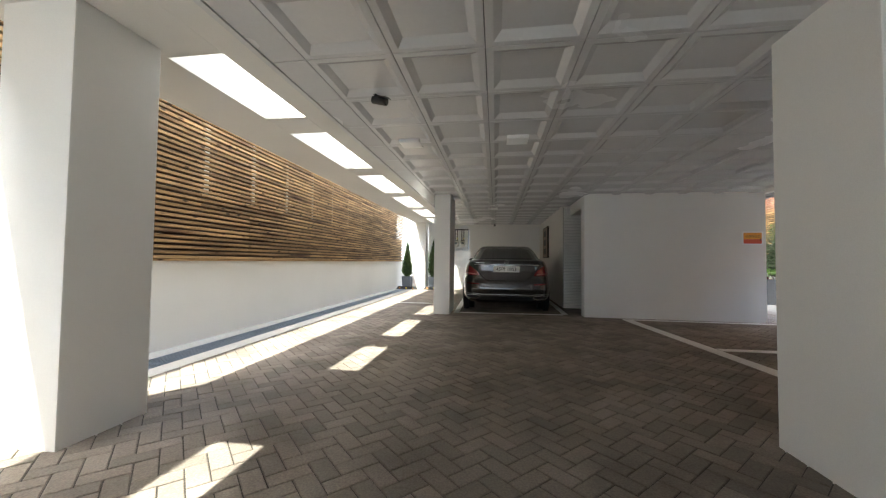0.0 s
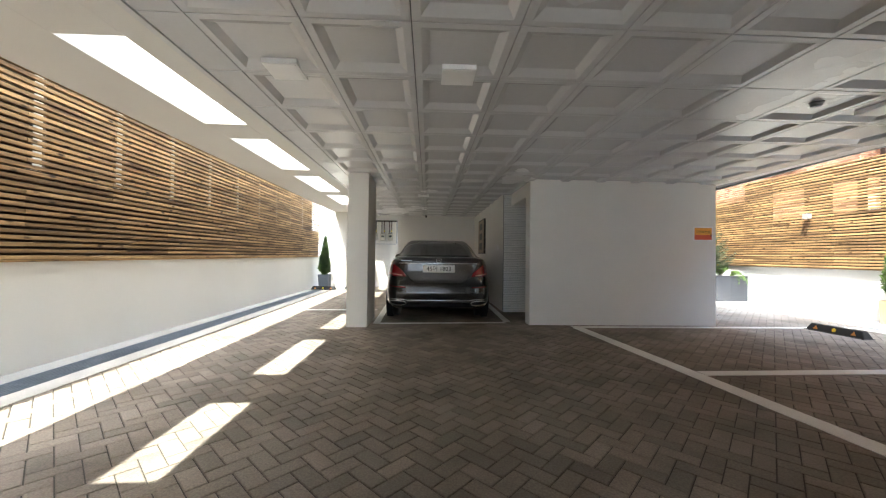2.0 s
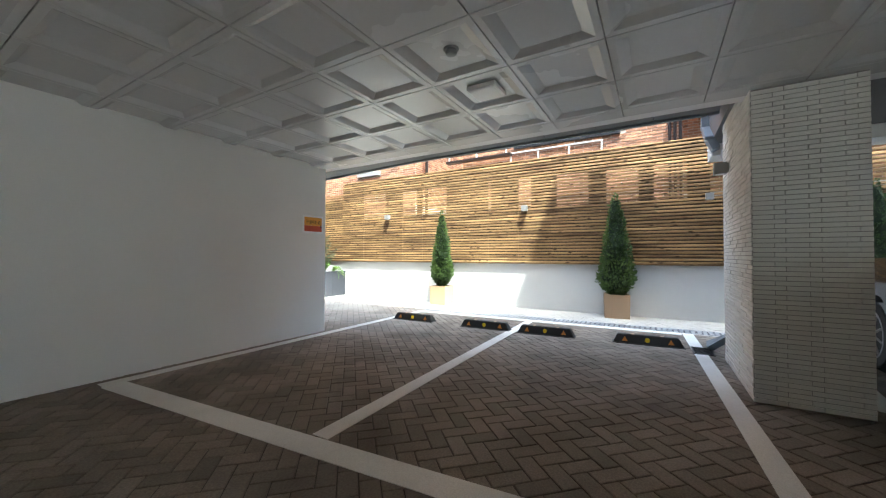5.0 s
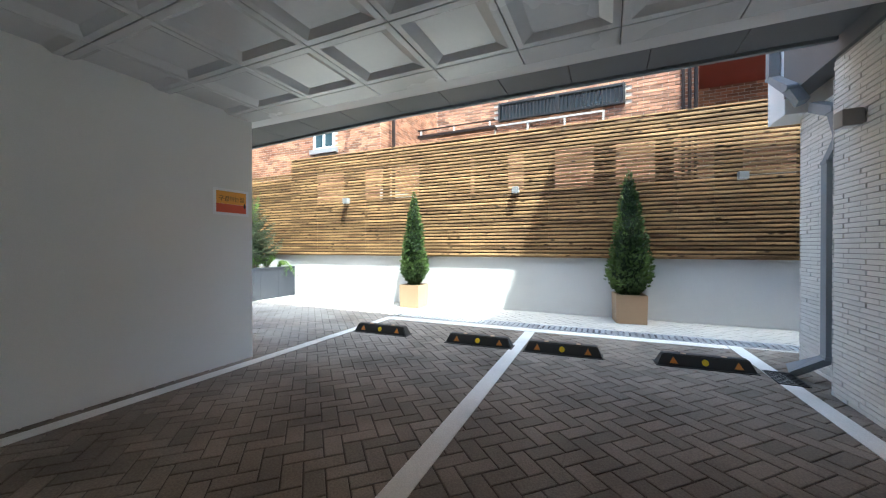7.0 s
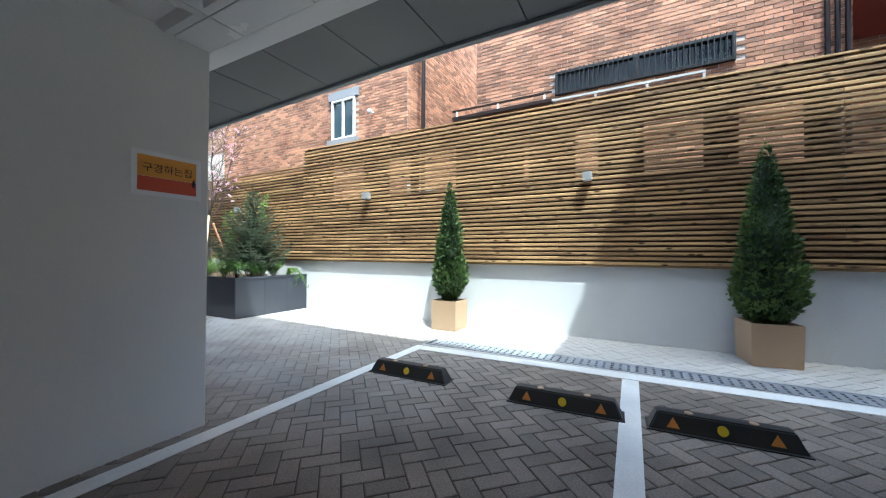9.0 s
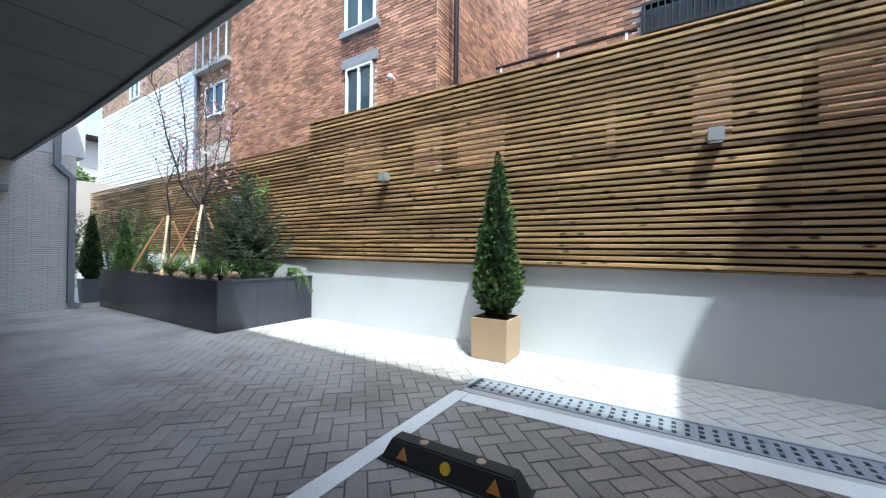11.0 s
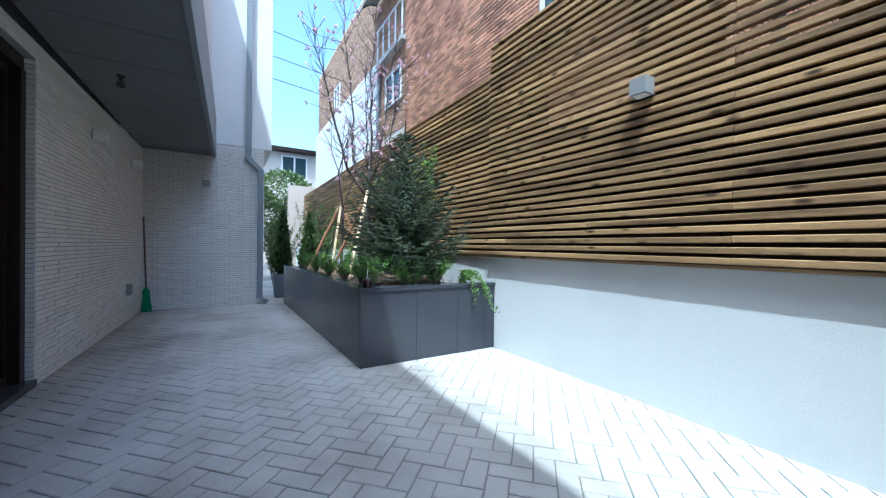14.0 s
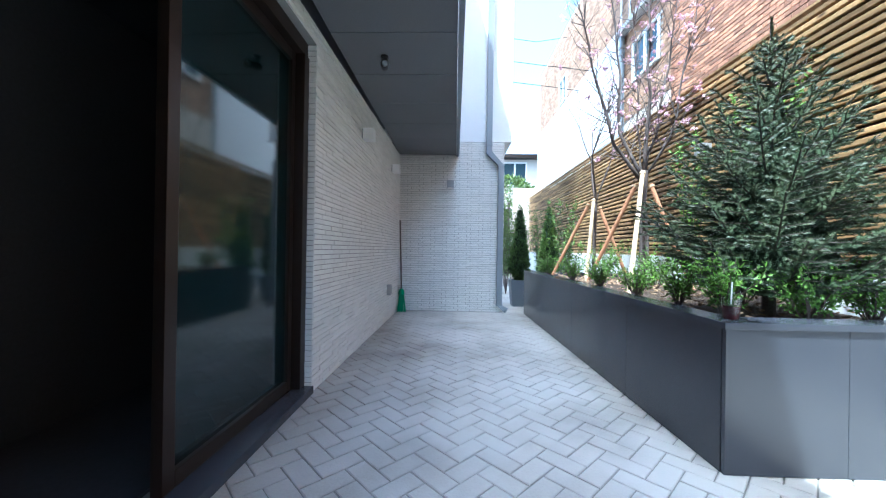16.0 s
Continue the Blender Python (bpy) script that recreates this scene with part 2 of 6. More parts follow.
def prism(pts, z0, z1, bevel=0.0, bm=None):
    """An upright block on the outline pts."""
    bm = bm or bmesh.new()
    lo = [bm.verts.new((x, y, z0)) for x, y in pts]
    hi = [bm.verts.new((x, y, z1)) for x, y in pts]
    n = len(pts)
    fs = [bm.faces.new(lo[::-1]), bm.faces.new(hi)]
    fs += [bm.faces.new((lo[i], lo[(i + 1) % n], hi[(i + 1) % n], hi[i])) for i in range(n)]
    if bevel:
        bmesh.ops.bevel(bm, geom=list({e for f in fs for e in f.edges}), offset=bevel, segments=2, affect="EDGES", profile=0.7)
    return bm


def tube(points, radii, sides=8, bm=None, cap=True):
    """A round bar along points, with a radius at each."""
    bm = bm or bmesh.new()
    rings = []
    pts = [Vector(p) for p in points]
    for i, p in enumerate(pts):
        d = (pts[min(i + 1, len(pts) - 1)] - pts[max(i - 1, 0)]).normalized()
        u = d.orthogonal().normalized() if abs(d.z) > 0.95 else d.cross(Vector((0, 0, 1))).normalized()
        w = d.cross(u)
        r = radii[i] if hasattr(radii, "__len__") else radii
        rings.append([bm.verts.new(p + r * (math.cos(a) * u + math.sin(a) * w)) for a in [2 * math.pi * k / sides for k in range(sides)]])
    for a, b in zip(rings, rings[1:]):
        for k in range(sides):
            bm.faces.new((a[k], a[(k + 1) % sides], b[(k + 1) % sides], b[k]))
    if cap:
        bm.faces.new(rings[0][::-1]), bm.faces.new(rings[-1])
    return bm


def lathe(profile, sides=24, bm=None, cx=0.0, cy=0.0):
    """Turns (radius, height) pairs about the upright axis."""
    bm = bm or bmesh.new()
    rings = [[bm.verts.new((cx + r * math.cos(2 * math.pi * k / sides), cy + r * math.sin(2 * math.pi * k / sides), z)) for k in range(sides)] for r, z in profile]
    for a, b in zip(rings, rings[1:]):
        for k in range(sides):
            bm.faces.new((a[k], a[(k + 1) % sides], b[(k + 1) % sides], b[k]))
    bm.faces.new(rings[0][::-1]), bm.faces.new(rings[-1])
    return bm


def thing(name, at=(0, 0, 0), label="", category="", group="", kind="", rz=0.0):
    ob = new(name)
    ob.empty_display_size = 0.1
    ob.matrix_basis = pose(*at, 0, 0, rz)
    return tagged(ob, label, category, group, kind)


def structure(name, bm, material, label=""):
    return part(name, bm, material, None, label, kind="structure")



# ---- ground and floor ----
CEIL, SOFFIT, BACK = 2.38, 2.52, 14.95
WHITE_WALL = "smooth white plastered wall"


def wall_x(y):
    """The garden wall's inner face runs a little out of square."""
    return 10.46 + 0.018 * (12.5 - y)


def court_x(y):
    """The tiled courtyard wall's face, a little out of square too."""
    return 6.79 + 0.0188 * (y - 9.08)


structure("ground", box(-400, 400, -400, 400, -1.0, -0.06), M_SCREED, "grey ground around the buildings")
floor = structure("floor", box(-1.86, 10.62, -3.0, 21.0, -0.059, -0.010), M_JOINT, "sand-filled joints under grey concrete pavers")

# ---- large structure ----
structure("wall_garden", prism([(wall_x(-3), -3.0), (wall_x(-3) + 0.25, -3.0), (10.60, 24.0), (wall_x(24), 24.0)], -0.05, 0.94, 0.008), M_RETAIN, "low grey rendered garden wall under the timber screen")
structure("wall_west", box(-2.1, -1.86, -3.0, 16.6, -0.05, 1.02, 0.008), M_PLASTER, "low white rendered wall under the timber screen")
structure("wall_box", box(3.61, 6.79, 9.08, 9.34, -0.02, CEIL + 0.04, 0.008), M_PLASTER, "smooth white plastered wall beside the parking bay")
structure("column_west", box(0.67, 0.99, 8.86, 9.68, -0.02, CEIL + 0.04, 0.008), M_PLASTER, "white plastered column")
structure("column_near", box(-0.95, -0.45, 3.38, 3.9, -0.02, SOFFIT, 0.008), M_PLASTER, "white plastered column lit by the sun")
structure("column_east", box(3.53, 4.1, 3.5, 4.12, -0.02, CEIL, 0.008), M_PLASTER, "white plastered column")
structure("column_far", box(-1.25, -0.75, 15.2, 15.8, -0.02, SOFFIT, 0.008), M_PLASTER, "white plastered column in sunlight")
structure("wall_back", box(0.95, 3.46, BACK, BACK + 0.2, -0.02, CEIL + 0.135), M_PLASTER, "white wall behind the parked car")
structure("wall_meters", box(-0.75, 0.95, BACK + 0.9, BACK + 1.1, -0.02, SOFFIT), M_PLASTER, "white wall that carries the gas meters")
structure("wall_bay_side", box(3.46, 3.66, 10.5, BACK, -0.02, CEIL + 0.04), M_PLASTER, "white side wall of the parking bay")
structure("wall_entry", box(3.46, 6.58, 10.43, 10.5, -0.02, CEIL), M_GROUT, "pale tiled wall of the entry")
structure("lintel_entry", box(3.61, 3.9, 9.34, 10.42, 2.15, CEIL), M_PLASTER, "white plastered lintel")
structure("wall_court_south", prism([(6.79, 9.342), (court_x(10.9), 10.9), (6.6, 10.9), (6.6, 9.342)], -0.02, 2.465), M_GROUT, "courtyard wall of pale ledge tiles")
structure("wall_court_over_door", prism([(court_x(10.9), 10.902), (court_x(13.2), 13.198), (6.6, 13.198), (6.6, 10.902)], 2.34, 2.465), M_GROUT, "tiled lintel above the glass doors")
structure("wall_court_north", prism([(court_x(13.2), 13.2), (court_x(16.52), 16.52), (6.6, 16.52), (6.6, 13.2)], -0.02, 2.465), M_GROUT, "courtyard wall of pale ledge tiles")
structure("wall_end", box(6.6, 8.58, 16.524, 17.5, -0.02, 2.68), M_GROUT, "end wall of pale ledge tiles")
structure("wall_end_upper", box(6.6, 8.70, 16.53, 20.0, 2.69, 9.5), M_STUCCO, "white stucco upper wall")
pier_back = box(7.952, 8.74, 3.61, 4.10, -0.02, SOFFIT)
box(8.7405, 8.84, 3.61, 4.10, -0.02, 2.372, bm=pier_back)
structure("wall_pier_back", pier_back, M_GROUT, "tiled wall behind the pier")
structure("wall_pier", box(6.68, 7.95, 3.61, 4.24, -0.02, SOFFIT), M_GROUT, "wall pier of pale ledge tiles")
structure("wall_tower", box(0.10, 8.75, -3.0, 4.28, 3.1, 9.5), M_STUCCO, "white stucco upper storeys")
structure("wall_bay_window", box(8.752, 9.15, 1.6, 4.26, 2.375, 6.2, 0.01), M_STUCCO, "white stucco box bay on the upper storey")
structure("wall_upper", prism([(0.10, 4.282), (7.68, 4.282), (7.80, 16.52), (0.10, 16.52)], 3.11, 6.3), M_STUCCO, "white stucco upper storey")
structure("roof_slab", box(0.36, 6.79, -3.0, BACK + 1.0, CEIL + 0.14, 3.09), M_SOFFIT, "concrete slab above the coffered ceiling")
HOLES = ((1.35, 2.77), (4.0, 5.14), (5.59, 7.17), (7.66, 9.24), (9.73, 11.31), (11.8, 13.38), (13.87, 15.3))
west = box(-1.17, -0.5, -3.0, 17.0, SOFFIT, 3.09)
box(-0.05, 0.36, -3.0, 17.0, SOFFIT, 3.09, bm=west)
edges = [-3.0] + [v for h in HOLES for v in h] + [17.0]
for a, b in zip(edges[::2], edges[1::2]):
    box(-0.498, -0.052, a, b, SOFFIT, 3.09, bm=west)
structure("ceiling_soffit_west", west, M_PLASTER, "white soffit with a row of rectangular openings to the sky")
structure("ceiling_trim_west", box(0.34, 0.38, -3.0, BACK, CEIL - 0.004, SOFFIT - 0.001), M_TRIM, "light metal edge trim of the ceiling")
structure("ceiling_soffit_south", box(6.92, 8.74, -3.0, 4.27, SOFFIT, 3.09), M_SOFFIT, "grey board soffit")
def soffit_z(y):
    """The overhang's soffit falls a little from the bays to the courtyard."""
    return 2.62 - 0.15 * min(max((y - 8.0) / 5.0, 0.0), 1.0)


def soffit_x(y):
    return 7.79 + 0.003 * (y - 4.3)


def sheet(x0, x1, y0, y1, low, high):
    """A board between x0 and x1 (functions of y), its underside at the soffit's height plus low."""
    bm = bmesh.new()
    vs = [bm.verts.new((x(y), y, soffit_z(y) + d)) for y in (y0, y1) for x in (x0, x1) for d in (low, high)]
    for q in ((0, 1, 3, 2), (4, 6, 7, 5), (0, 2, 6, 4), (1, 5, 7, 3), (0, 4, 5, 1), (2, 3, 7, 6)):
        bm.faces.new([vs[k] for k in q])
    return bm


y = 4.29
while y < 16.5:
    y1 = min(y + 0.6, 16.51)
    structure("ceiling_soffit_east", sheet(lambda v: 6.93, soffit_x, y + 0.004, y1 - 0.004, 0.005, 0.02), M_SOFFIT, "dark grey soffit board under the overhang")
    # black sheet that paints the shade behind the board joints
    structure("ceiling_void_east", sheet(lambda v: 6.93, soffit_x, y, y1, 0.022, 0.03), M_RECESS_SHADE, "black sheet standing for the shade above the soffit boards")
    structure("eave_edge", sheet(lambda v: soffit_x(v) + 0.003, lambda v: soffit_x(v) + 0.045, y, y1, -0.02, 0.62), M_PIPE, "grey metal drip edge of the overhang")
    y = y1
structure("ceiling_trim_east", box(6.79, 6.925, -3.0, 9.34, CEIL + 0.006, 2.66, 0.003), M_TRIM, "light metal edge trim of the ceiling")


# ---- coffered ceiling: one mesh of recessed panels ----
def coffer(bm, x0, x1, y0, y1, flat=False):
    g, m, s, h = 0.003, 0.05, 0.048, 0.030
    def ring(d, z, e=None):
        e = d if e is None else e
        return [bm.verts.new(p) for p in ((x0 + d, y0 + e, z), (x1 - d, y0 + e, z), (x1 - d, y1 - e, z), (x0 + d, y1 - e, z))]
    rings = [ring(g, CEIL + 0.03), ring(g, CEIL + 0.002), ring(g + 0.003, CEIL)]
    if not flat:
        rings += [ring(m, CEIL, 0.045), ring(m + s, CEIL + h, 0.045 + 0.07)]
    for a, b in zip(rings, rings[1:]):
        for k in range(4):
            bm.faces.new((a[k], b[k], b[(k + 1) % 4], a[(k + 1) % 4]))
    bm.faces.new(rings[-1][::-1])


ceiling = bmesh.new()
SEAM_X = [0.63 + 0.595 * i for i in range(11)]
SEAM_Y = [5.12 - 0.597 * 14 + 0.597 * j for j in range(35)]
for i, (xa, xb) in enumerate(zip([0.385] + SEAM_X, SEAM_X + [6.786])):
    for j, (ya, yb) in enumerate(zip(SEAM_Y, SEAM_Y[1:])):
        if yb > BACK + 0.3:
            continue
        plain = i in (0, 11) or (i == 7 and j in (14, 15))
        coffer(ceiling, xa, xb, ya, yb, plain)
structure("ceiling", ceiling, M_CEIL, "satin grey-white coffered metal ceiling")
structure("ceiling_seams", box(0.385, 6.786, -3.0, BACK, CEIL + 0.046, CEIL + 0.06), M_SOFFIT, "dark seams above the ceiling panels")

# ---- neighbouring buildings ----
M_DARKWALL = mat("dark_render", (0.09, 0.075, 0.06), 0.9, 0.15, 5, 60, 0.3)
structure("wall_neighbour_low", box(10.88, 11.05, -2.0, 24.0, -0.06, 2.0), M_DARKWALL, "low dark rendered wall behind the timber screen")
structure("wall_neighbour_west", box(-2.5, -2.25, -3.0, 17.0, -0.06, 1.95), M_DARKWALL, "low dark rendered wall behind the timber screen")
structure("facade_a", box(11.62, 18, 10.85, 17.3, 0, 12), M_MORTAR, "red brick house with white windows")
structure("facade_b", box(11.62, 18, 4.4, 9.3, 0, 7.0), M_MORTAR, "red brick house with a barred strip window")
structure("facade_b_recess", box(13.2, 18, -4.0, 4.398, 0, 7.0), M_MORTAR, "recessed red brick wall")
structure("facade_b_canopy", box(11.3, 13.2, -2.0, 4.398, 4.35, 4.5), mat("dark_red_canopy", (0.20, 0.03, 0.02), 0.5, 0.1), "dark red canopy")
structure("facade_c", box(12.0, 18, 17.9, 28.8, 0, 9.6), M_MORTAR, "light brown brick house")
structure("facade_west", box(-9.0, -4.2, -6.0, 20.0, 0, 7.0), mat("cream_neighbour_render", (0.38, 0.33, 0.25), 0.85, 0.08, 3, 60, 0.2), "cream rendered house behind the timber screen")
structure("facade_north", box(-9.0, 6.0, 24.0, 30.0, 0, 8.0), M_STUCCO, "pale house beyond the passage")
# assumed house, never in view
structure("facade_street", box(-12.0, 14.0, -22.0, -16.0, 0, 9.0), M_STUCCO, "unseen pale house across the lane")
# out-of-view wall, added to keep southern light off the bay walls
structure("wall_south", box(2.7, 10.6, -3.3, -3.0, -0.06, 2.5), M_PLASTER, "unseen white wall added to hold back light from the lane")
# unseen ground, pale so that sunlight bounces up to the ceiling
structure("lane", box(-14.0, 14.0, -16.0, -3.32, -0.058, -0.02), M_CONCRETE, "unseen pale concrete lane that bounces sunlight into the garage")
structure("wall_far_low", box(10.0, 12.0, 24.3, 24.5, 0, 3.3), mat("beige_far_wall", (0.50, 0.42, 0.36), 0.85, 0.08), "beige wall at the end of the garden")

# ---- timber screens ----
def screen(x, y0, y1, z0, z1, back, posts, label, low_back=2.12, turn=0.0):
    """Horizontal slats on battens; back: the side on which the battens stand (+1 or -1 in x)."""
    rnd = random.Random(int(y0 * 10 + x))
    f = thing("timber_screen", (x, y0, z0), label, "fence", "timber screens", rz=turn)
    length = y1 - y0
    rows = int((z1 - z0 - 0.03) / 0.061)
    spare = bmesh.new()
    made = 0
    joints = [1.84 * k for k in range(1, int(length / 1.84) + 1)]
    shapes = {}
    for i in range(rows):
        z = i * 0.061 + 0.012
        shift = rnd.choice((0.0, 0.0, 0.92))
        ends = [0.0] + [j + shift for j in joints if j + shift < length - 0.2] + [length]
        for a, b in zip(ends, ends[1:]):
            dx, dz = rnd.uniform(-0.0025, 0.0025), rnd.uniform(-0.002, 0.002)
            key = round(b - a, 2)
            if key not in shapes:
                me = bpy.data.meshes.new("slat")
                bm = box(-0.026 if back > 0 else -0.014, 0.014 if back > 0 else 0.026, 0.0015, b - a - 0.0015, 0, 0.037)
                bmesh.ops.bevel(bm, geom=[e for e in bm.edges if e.calc_length() > 0.2], offset=0.004, segments=1, affect="EDGES")
                bm.to_mesh(me), bm.free()
                me.materials.append(M_WOOD)
                shapes[key] = me
            slat = new("slat", shapes[key])
            slat.parent = f
            slat.location = (dx, a, z + dz)
            made += 1
    part("cap_board", box(-0.03, 0.035, 0, length, z1 - z0 - 0.022, z1 - z0, 0.003), M_WOOD, f, "pine cap board")
    part("bottom_board", box(-0.018, 0.02, 0, length, -0.012, 0.006, 0.002), M_WOOD, f, "pine bottom board")
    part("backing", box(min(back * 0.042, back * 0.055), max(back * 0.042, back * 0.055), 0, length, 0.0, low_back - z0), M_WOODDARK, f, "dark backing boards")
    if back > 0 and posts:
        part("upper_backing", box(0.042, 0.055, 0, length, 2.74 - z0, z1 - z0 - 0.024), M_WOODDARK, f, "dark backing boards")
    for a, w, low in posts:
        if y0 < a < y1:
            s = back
            part("batten", box(min(s * 0.014, s * 0.04), max(s * 0.014, s * 0.04), a - y0, min(a - y0 + w, length), low - z0, z1 - z0 - 0.024), M_WOODDARK, f, "dark pine batten")
    return f


posts_east = [(a, b - a, 0.96) for a, b in ((1.2, 1.5), (2.3, 2.6), (3.2, 3.5), (4.08, 4.40), (4.90, 5.14), (5.68, 6.0), (6.6, 7.12), (7.4, 8.02), (8.10, 9.16), (9.85, 10.0), (10.45, 11.0), (11.75, 12.5))]
screen(wall_x(-2.5) - 0.04, -2.5, 12.5, 0.952, 3.13, 1, posts_east, "tall horizontal pine slat screen on a low grey wall", turn=1.031)
screen(10.44, 12.503, 23.5, 0.952, 2.82, 1, (), "lower horizontal pine slat screen behind the planter", 2.70)
posts_west = [(0.45 + 0.92 * k, 0.81, 1.9) for k in range(16)]
screen(-1.84, -2.5, 15.9, 1.032, 2.90, -1, posts_west, "horizontal pine slat screen on a low white wall", 1.9)


# ---- markings and drains ----
def marking(name, pts, label="white painted bay line"):
    structure(name, prism(pts, -0.0005, 0.0035), M_PAINT, label)


def strip(name, a, b, w):
    a, b = Vector(a), Vector(b)
    d = (b - a).normalized()
    n = Vector((-d.y, d.x)) * w / 2
    marking(name, [tuple(a - n), tuple(b - n), tuple(b + n), tuple(a + n)])


strip("marking_box", (4.26, 8.92), (9.14, 8.92), 0.12)
strip("marking_mid", (4.625, 6.64), (9.045, 6.72), 0.13)
strip("marking_south", (5.0, 4.32), (9.30, 4.50), 0.13)
strip("marking_front", (4.33, 8.855), (4.76, 4.0), 0.17)
strip("marking_back", (9.06, 8.855), (9.22, 4.575), 0.16)
strip("marking_bay_west", (1.10, 9.14), (0.98, 13.9), 0.11)
strip("marking_bay_east", (3.30, 9.33), (3.36, 13.9), 0.11)
strip("marking_bay_front", (1.16, 9.16), (3.24, 9.28), 0.10)
strip("marking_west", (-0.9, 10.55), (0.9, 10.62), 0.10)
strip("marking_far_south", (6.9, 3.46), (8.9, 3.2), 0.12)


def drain_cover(y0, count, label):
    d = thing("drain_grating", (0, 0, 0), label, "drain cover", kind="structure")
    for k in range(count):
        ya = y0 + 0.5 * k
        xa = 9.24 - 0.022 * (ya - 8.9)
        bm = bmesh.new()
        box(xa - 0.01, xa + 0.0, ya, ya + 0.496, -0.008, 0.004, bm=bm)
        box(xa + 0.23, xa + 0.24, ya, ya + 0.496, -0.008, 0.004, bm=bm)
        for c in range(7):
            yc = ya + 0.0709 * c
            box(xa, xa + 0.23, yc, yc + 0.045, -0.008, 0.003, bm=bm)
            for q in range(4):
                box(xa + (0, 0.07, 0.134, 0.204)[q], xa + (0.026, 0.096, 0.16, 0.23)[q], yc + 0.0449, yc + 0.0709, -0.008, 0.0025, bm=bm)
        part("cover", bm, M_STEEL, d, "cast grey drain cover with slots")
    return d


# flat black sheet in place of the channel's depth and shade
structure("drain_void_east", prism([(9.35, 3.3), (9.63, 3.3), (9.50, 8.94), (9.22, 8.94)], -0.0095, -0.0085), M_RECESS_SHADE, "black sheet standing for the shaded channel under the drain cover")
drain_cover(3.4, 11, "long cast grey drain cover across the bays")
structure("kerb_strip_east", prism([(9.625, 3.3), (9.645, 3.3), (9.52, 8.93), (9.50, 8.93)], -0.05, 0.0015), M_STEEL, "thin steel edging of the drain")
structure("kerb_end_east", prism([(9.21, 8.942), (9.50, 8.942), (9.50, 8.965), (9.21, 8.965)], -0.05, 0.0015), M_STEEL, "thin steel edging of the drain")
drain = thing("channel_drain", (0, 0, 0), "blue-grey steel channel drain with long bars", "drain", kind="structure")
for k in range(36):
    ya = -2.5 + 0.5 * k
    bm = bmesh.new()
    for q in range(7):
        box(-1.62 + 0.042 * q, -1.60 + 0.042 * q, ya, ya + 0.497, -0.006, 0.004, bm=bm)
    for q in range(2):
        box(-1.62, -1.35, ya + 0.1 + 0.28 * q, ya + 0.115 + 0.28 * q, -0.006, 0.002, bm=bm)
    part("grate", bm, M_DRAIN, drain, "steel grate")
# shade under the grates, laid in as a thin black sheet
structure("drain_void_west", box(-1.63, -1.34, -2.5, 15.5, -0.0095, -0.0085), M_RECESS_SHADE, "black sheet standing for the shaded channel under the grates")
structure("kerb_strip_west", box(-1.86, -1.635, -3.0, 16.5, -0.05, 0.0015), M_CONCRETE, "pale concrete strip beside the wall")
structure("kerb_strip_west_inner", box(-1.335, -1.12, -3.0, 16.5, -0.05, 0.0015), M_CONCRETE, "pale concrete strip beside the drain")


gully = thing("floor_gully", (8.24, 4.42, 0.0), "small black grating over a floor gully beside the downpipe", "drain cover", kind="structure")
# black plate at floor level paints the gully's shaded depth
part("pit", box(-0.17, 0.17, -0.09, 0.09, -0.006, 0.002), M_RECESS_SHADE, gully, "black plate standing for the shaded pit")
for k in range(9):
    part("bar", box(-0.166 + 0.039 * k, -0.148 + 0.039 * k, -0.086, 0.086, 0.0025, 0.008), M_BLACKMETAL, gully, "black grating bar")
for a, b, c, d in ((-0.18, 0.18, -0.10, -0.088), (-0.18, 0.18, 0.088, 0.10), (-0.18, -0.168, -0.087, 0.087), (0.168, 0.18, -0.087, 0.087)):
    part("rim", box(a, b, c, d, 0.001, 0.009, 0.001), M_BLACKMETAL, gully, "black rim")
for off, wide in ((-0.085, 0.074), (0.263, 0.07)):
    structure("kerb_bed_east", prism([(9.363 + off, 3.3), (9.363 + off + wide, 3.3), (9.239 + off + wide, 8.94), (9.239 + off, 8.94)], -0.03, 0.0009), M_CONCRETE, "pale mortar bed beside the drain cover")

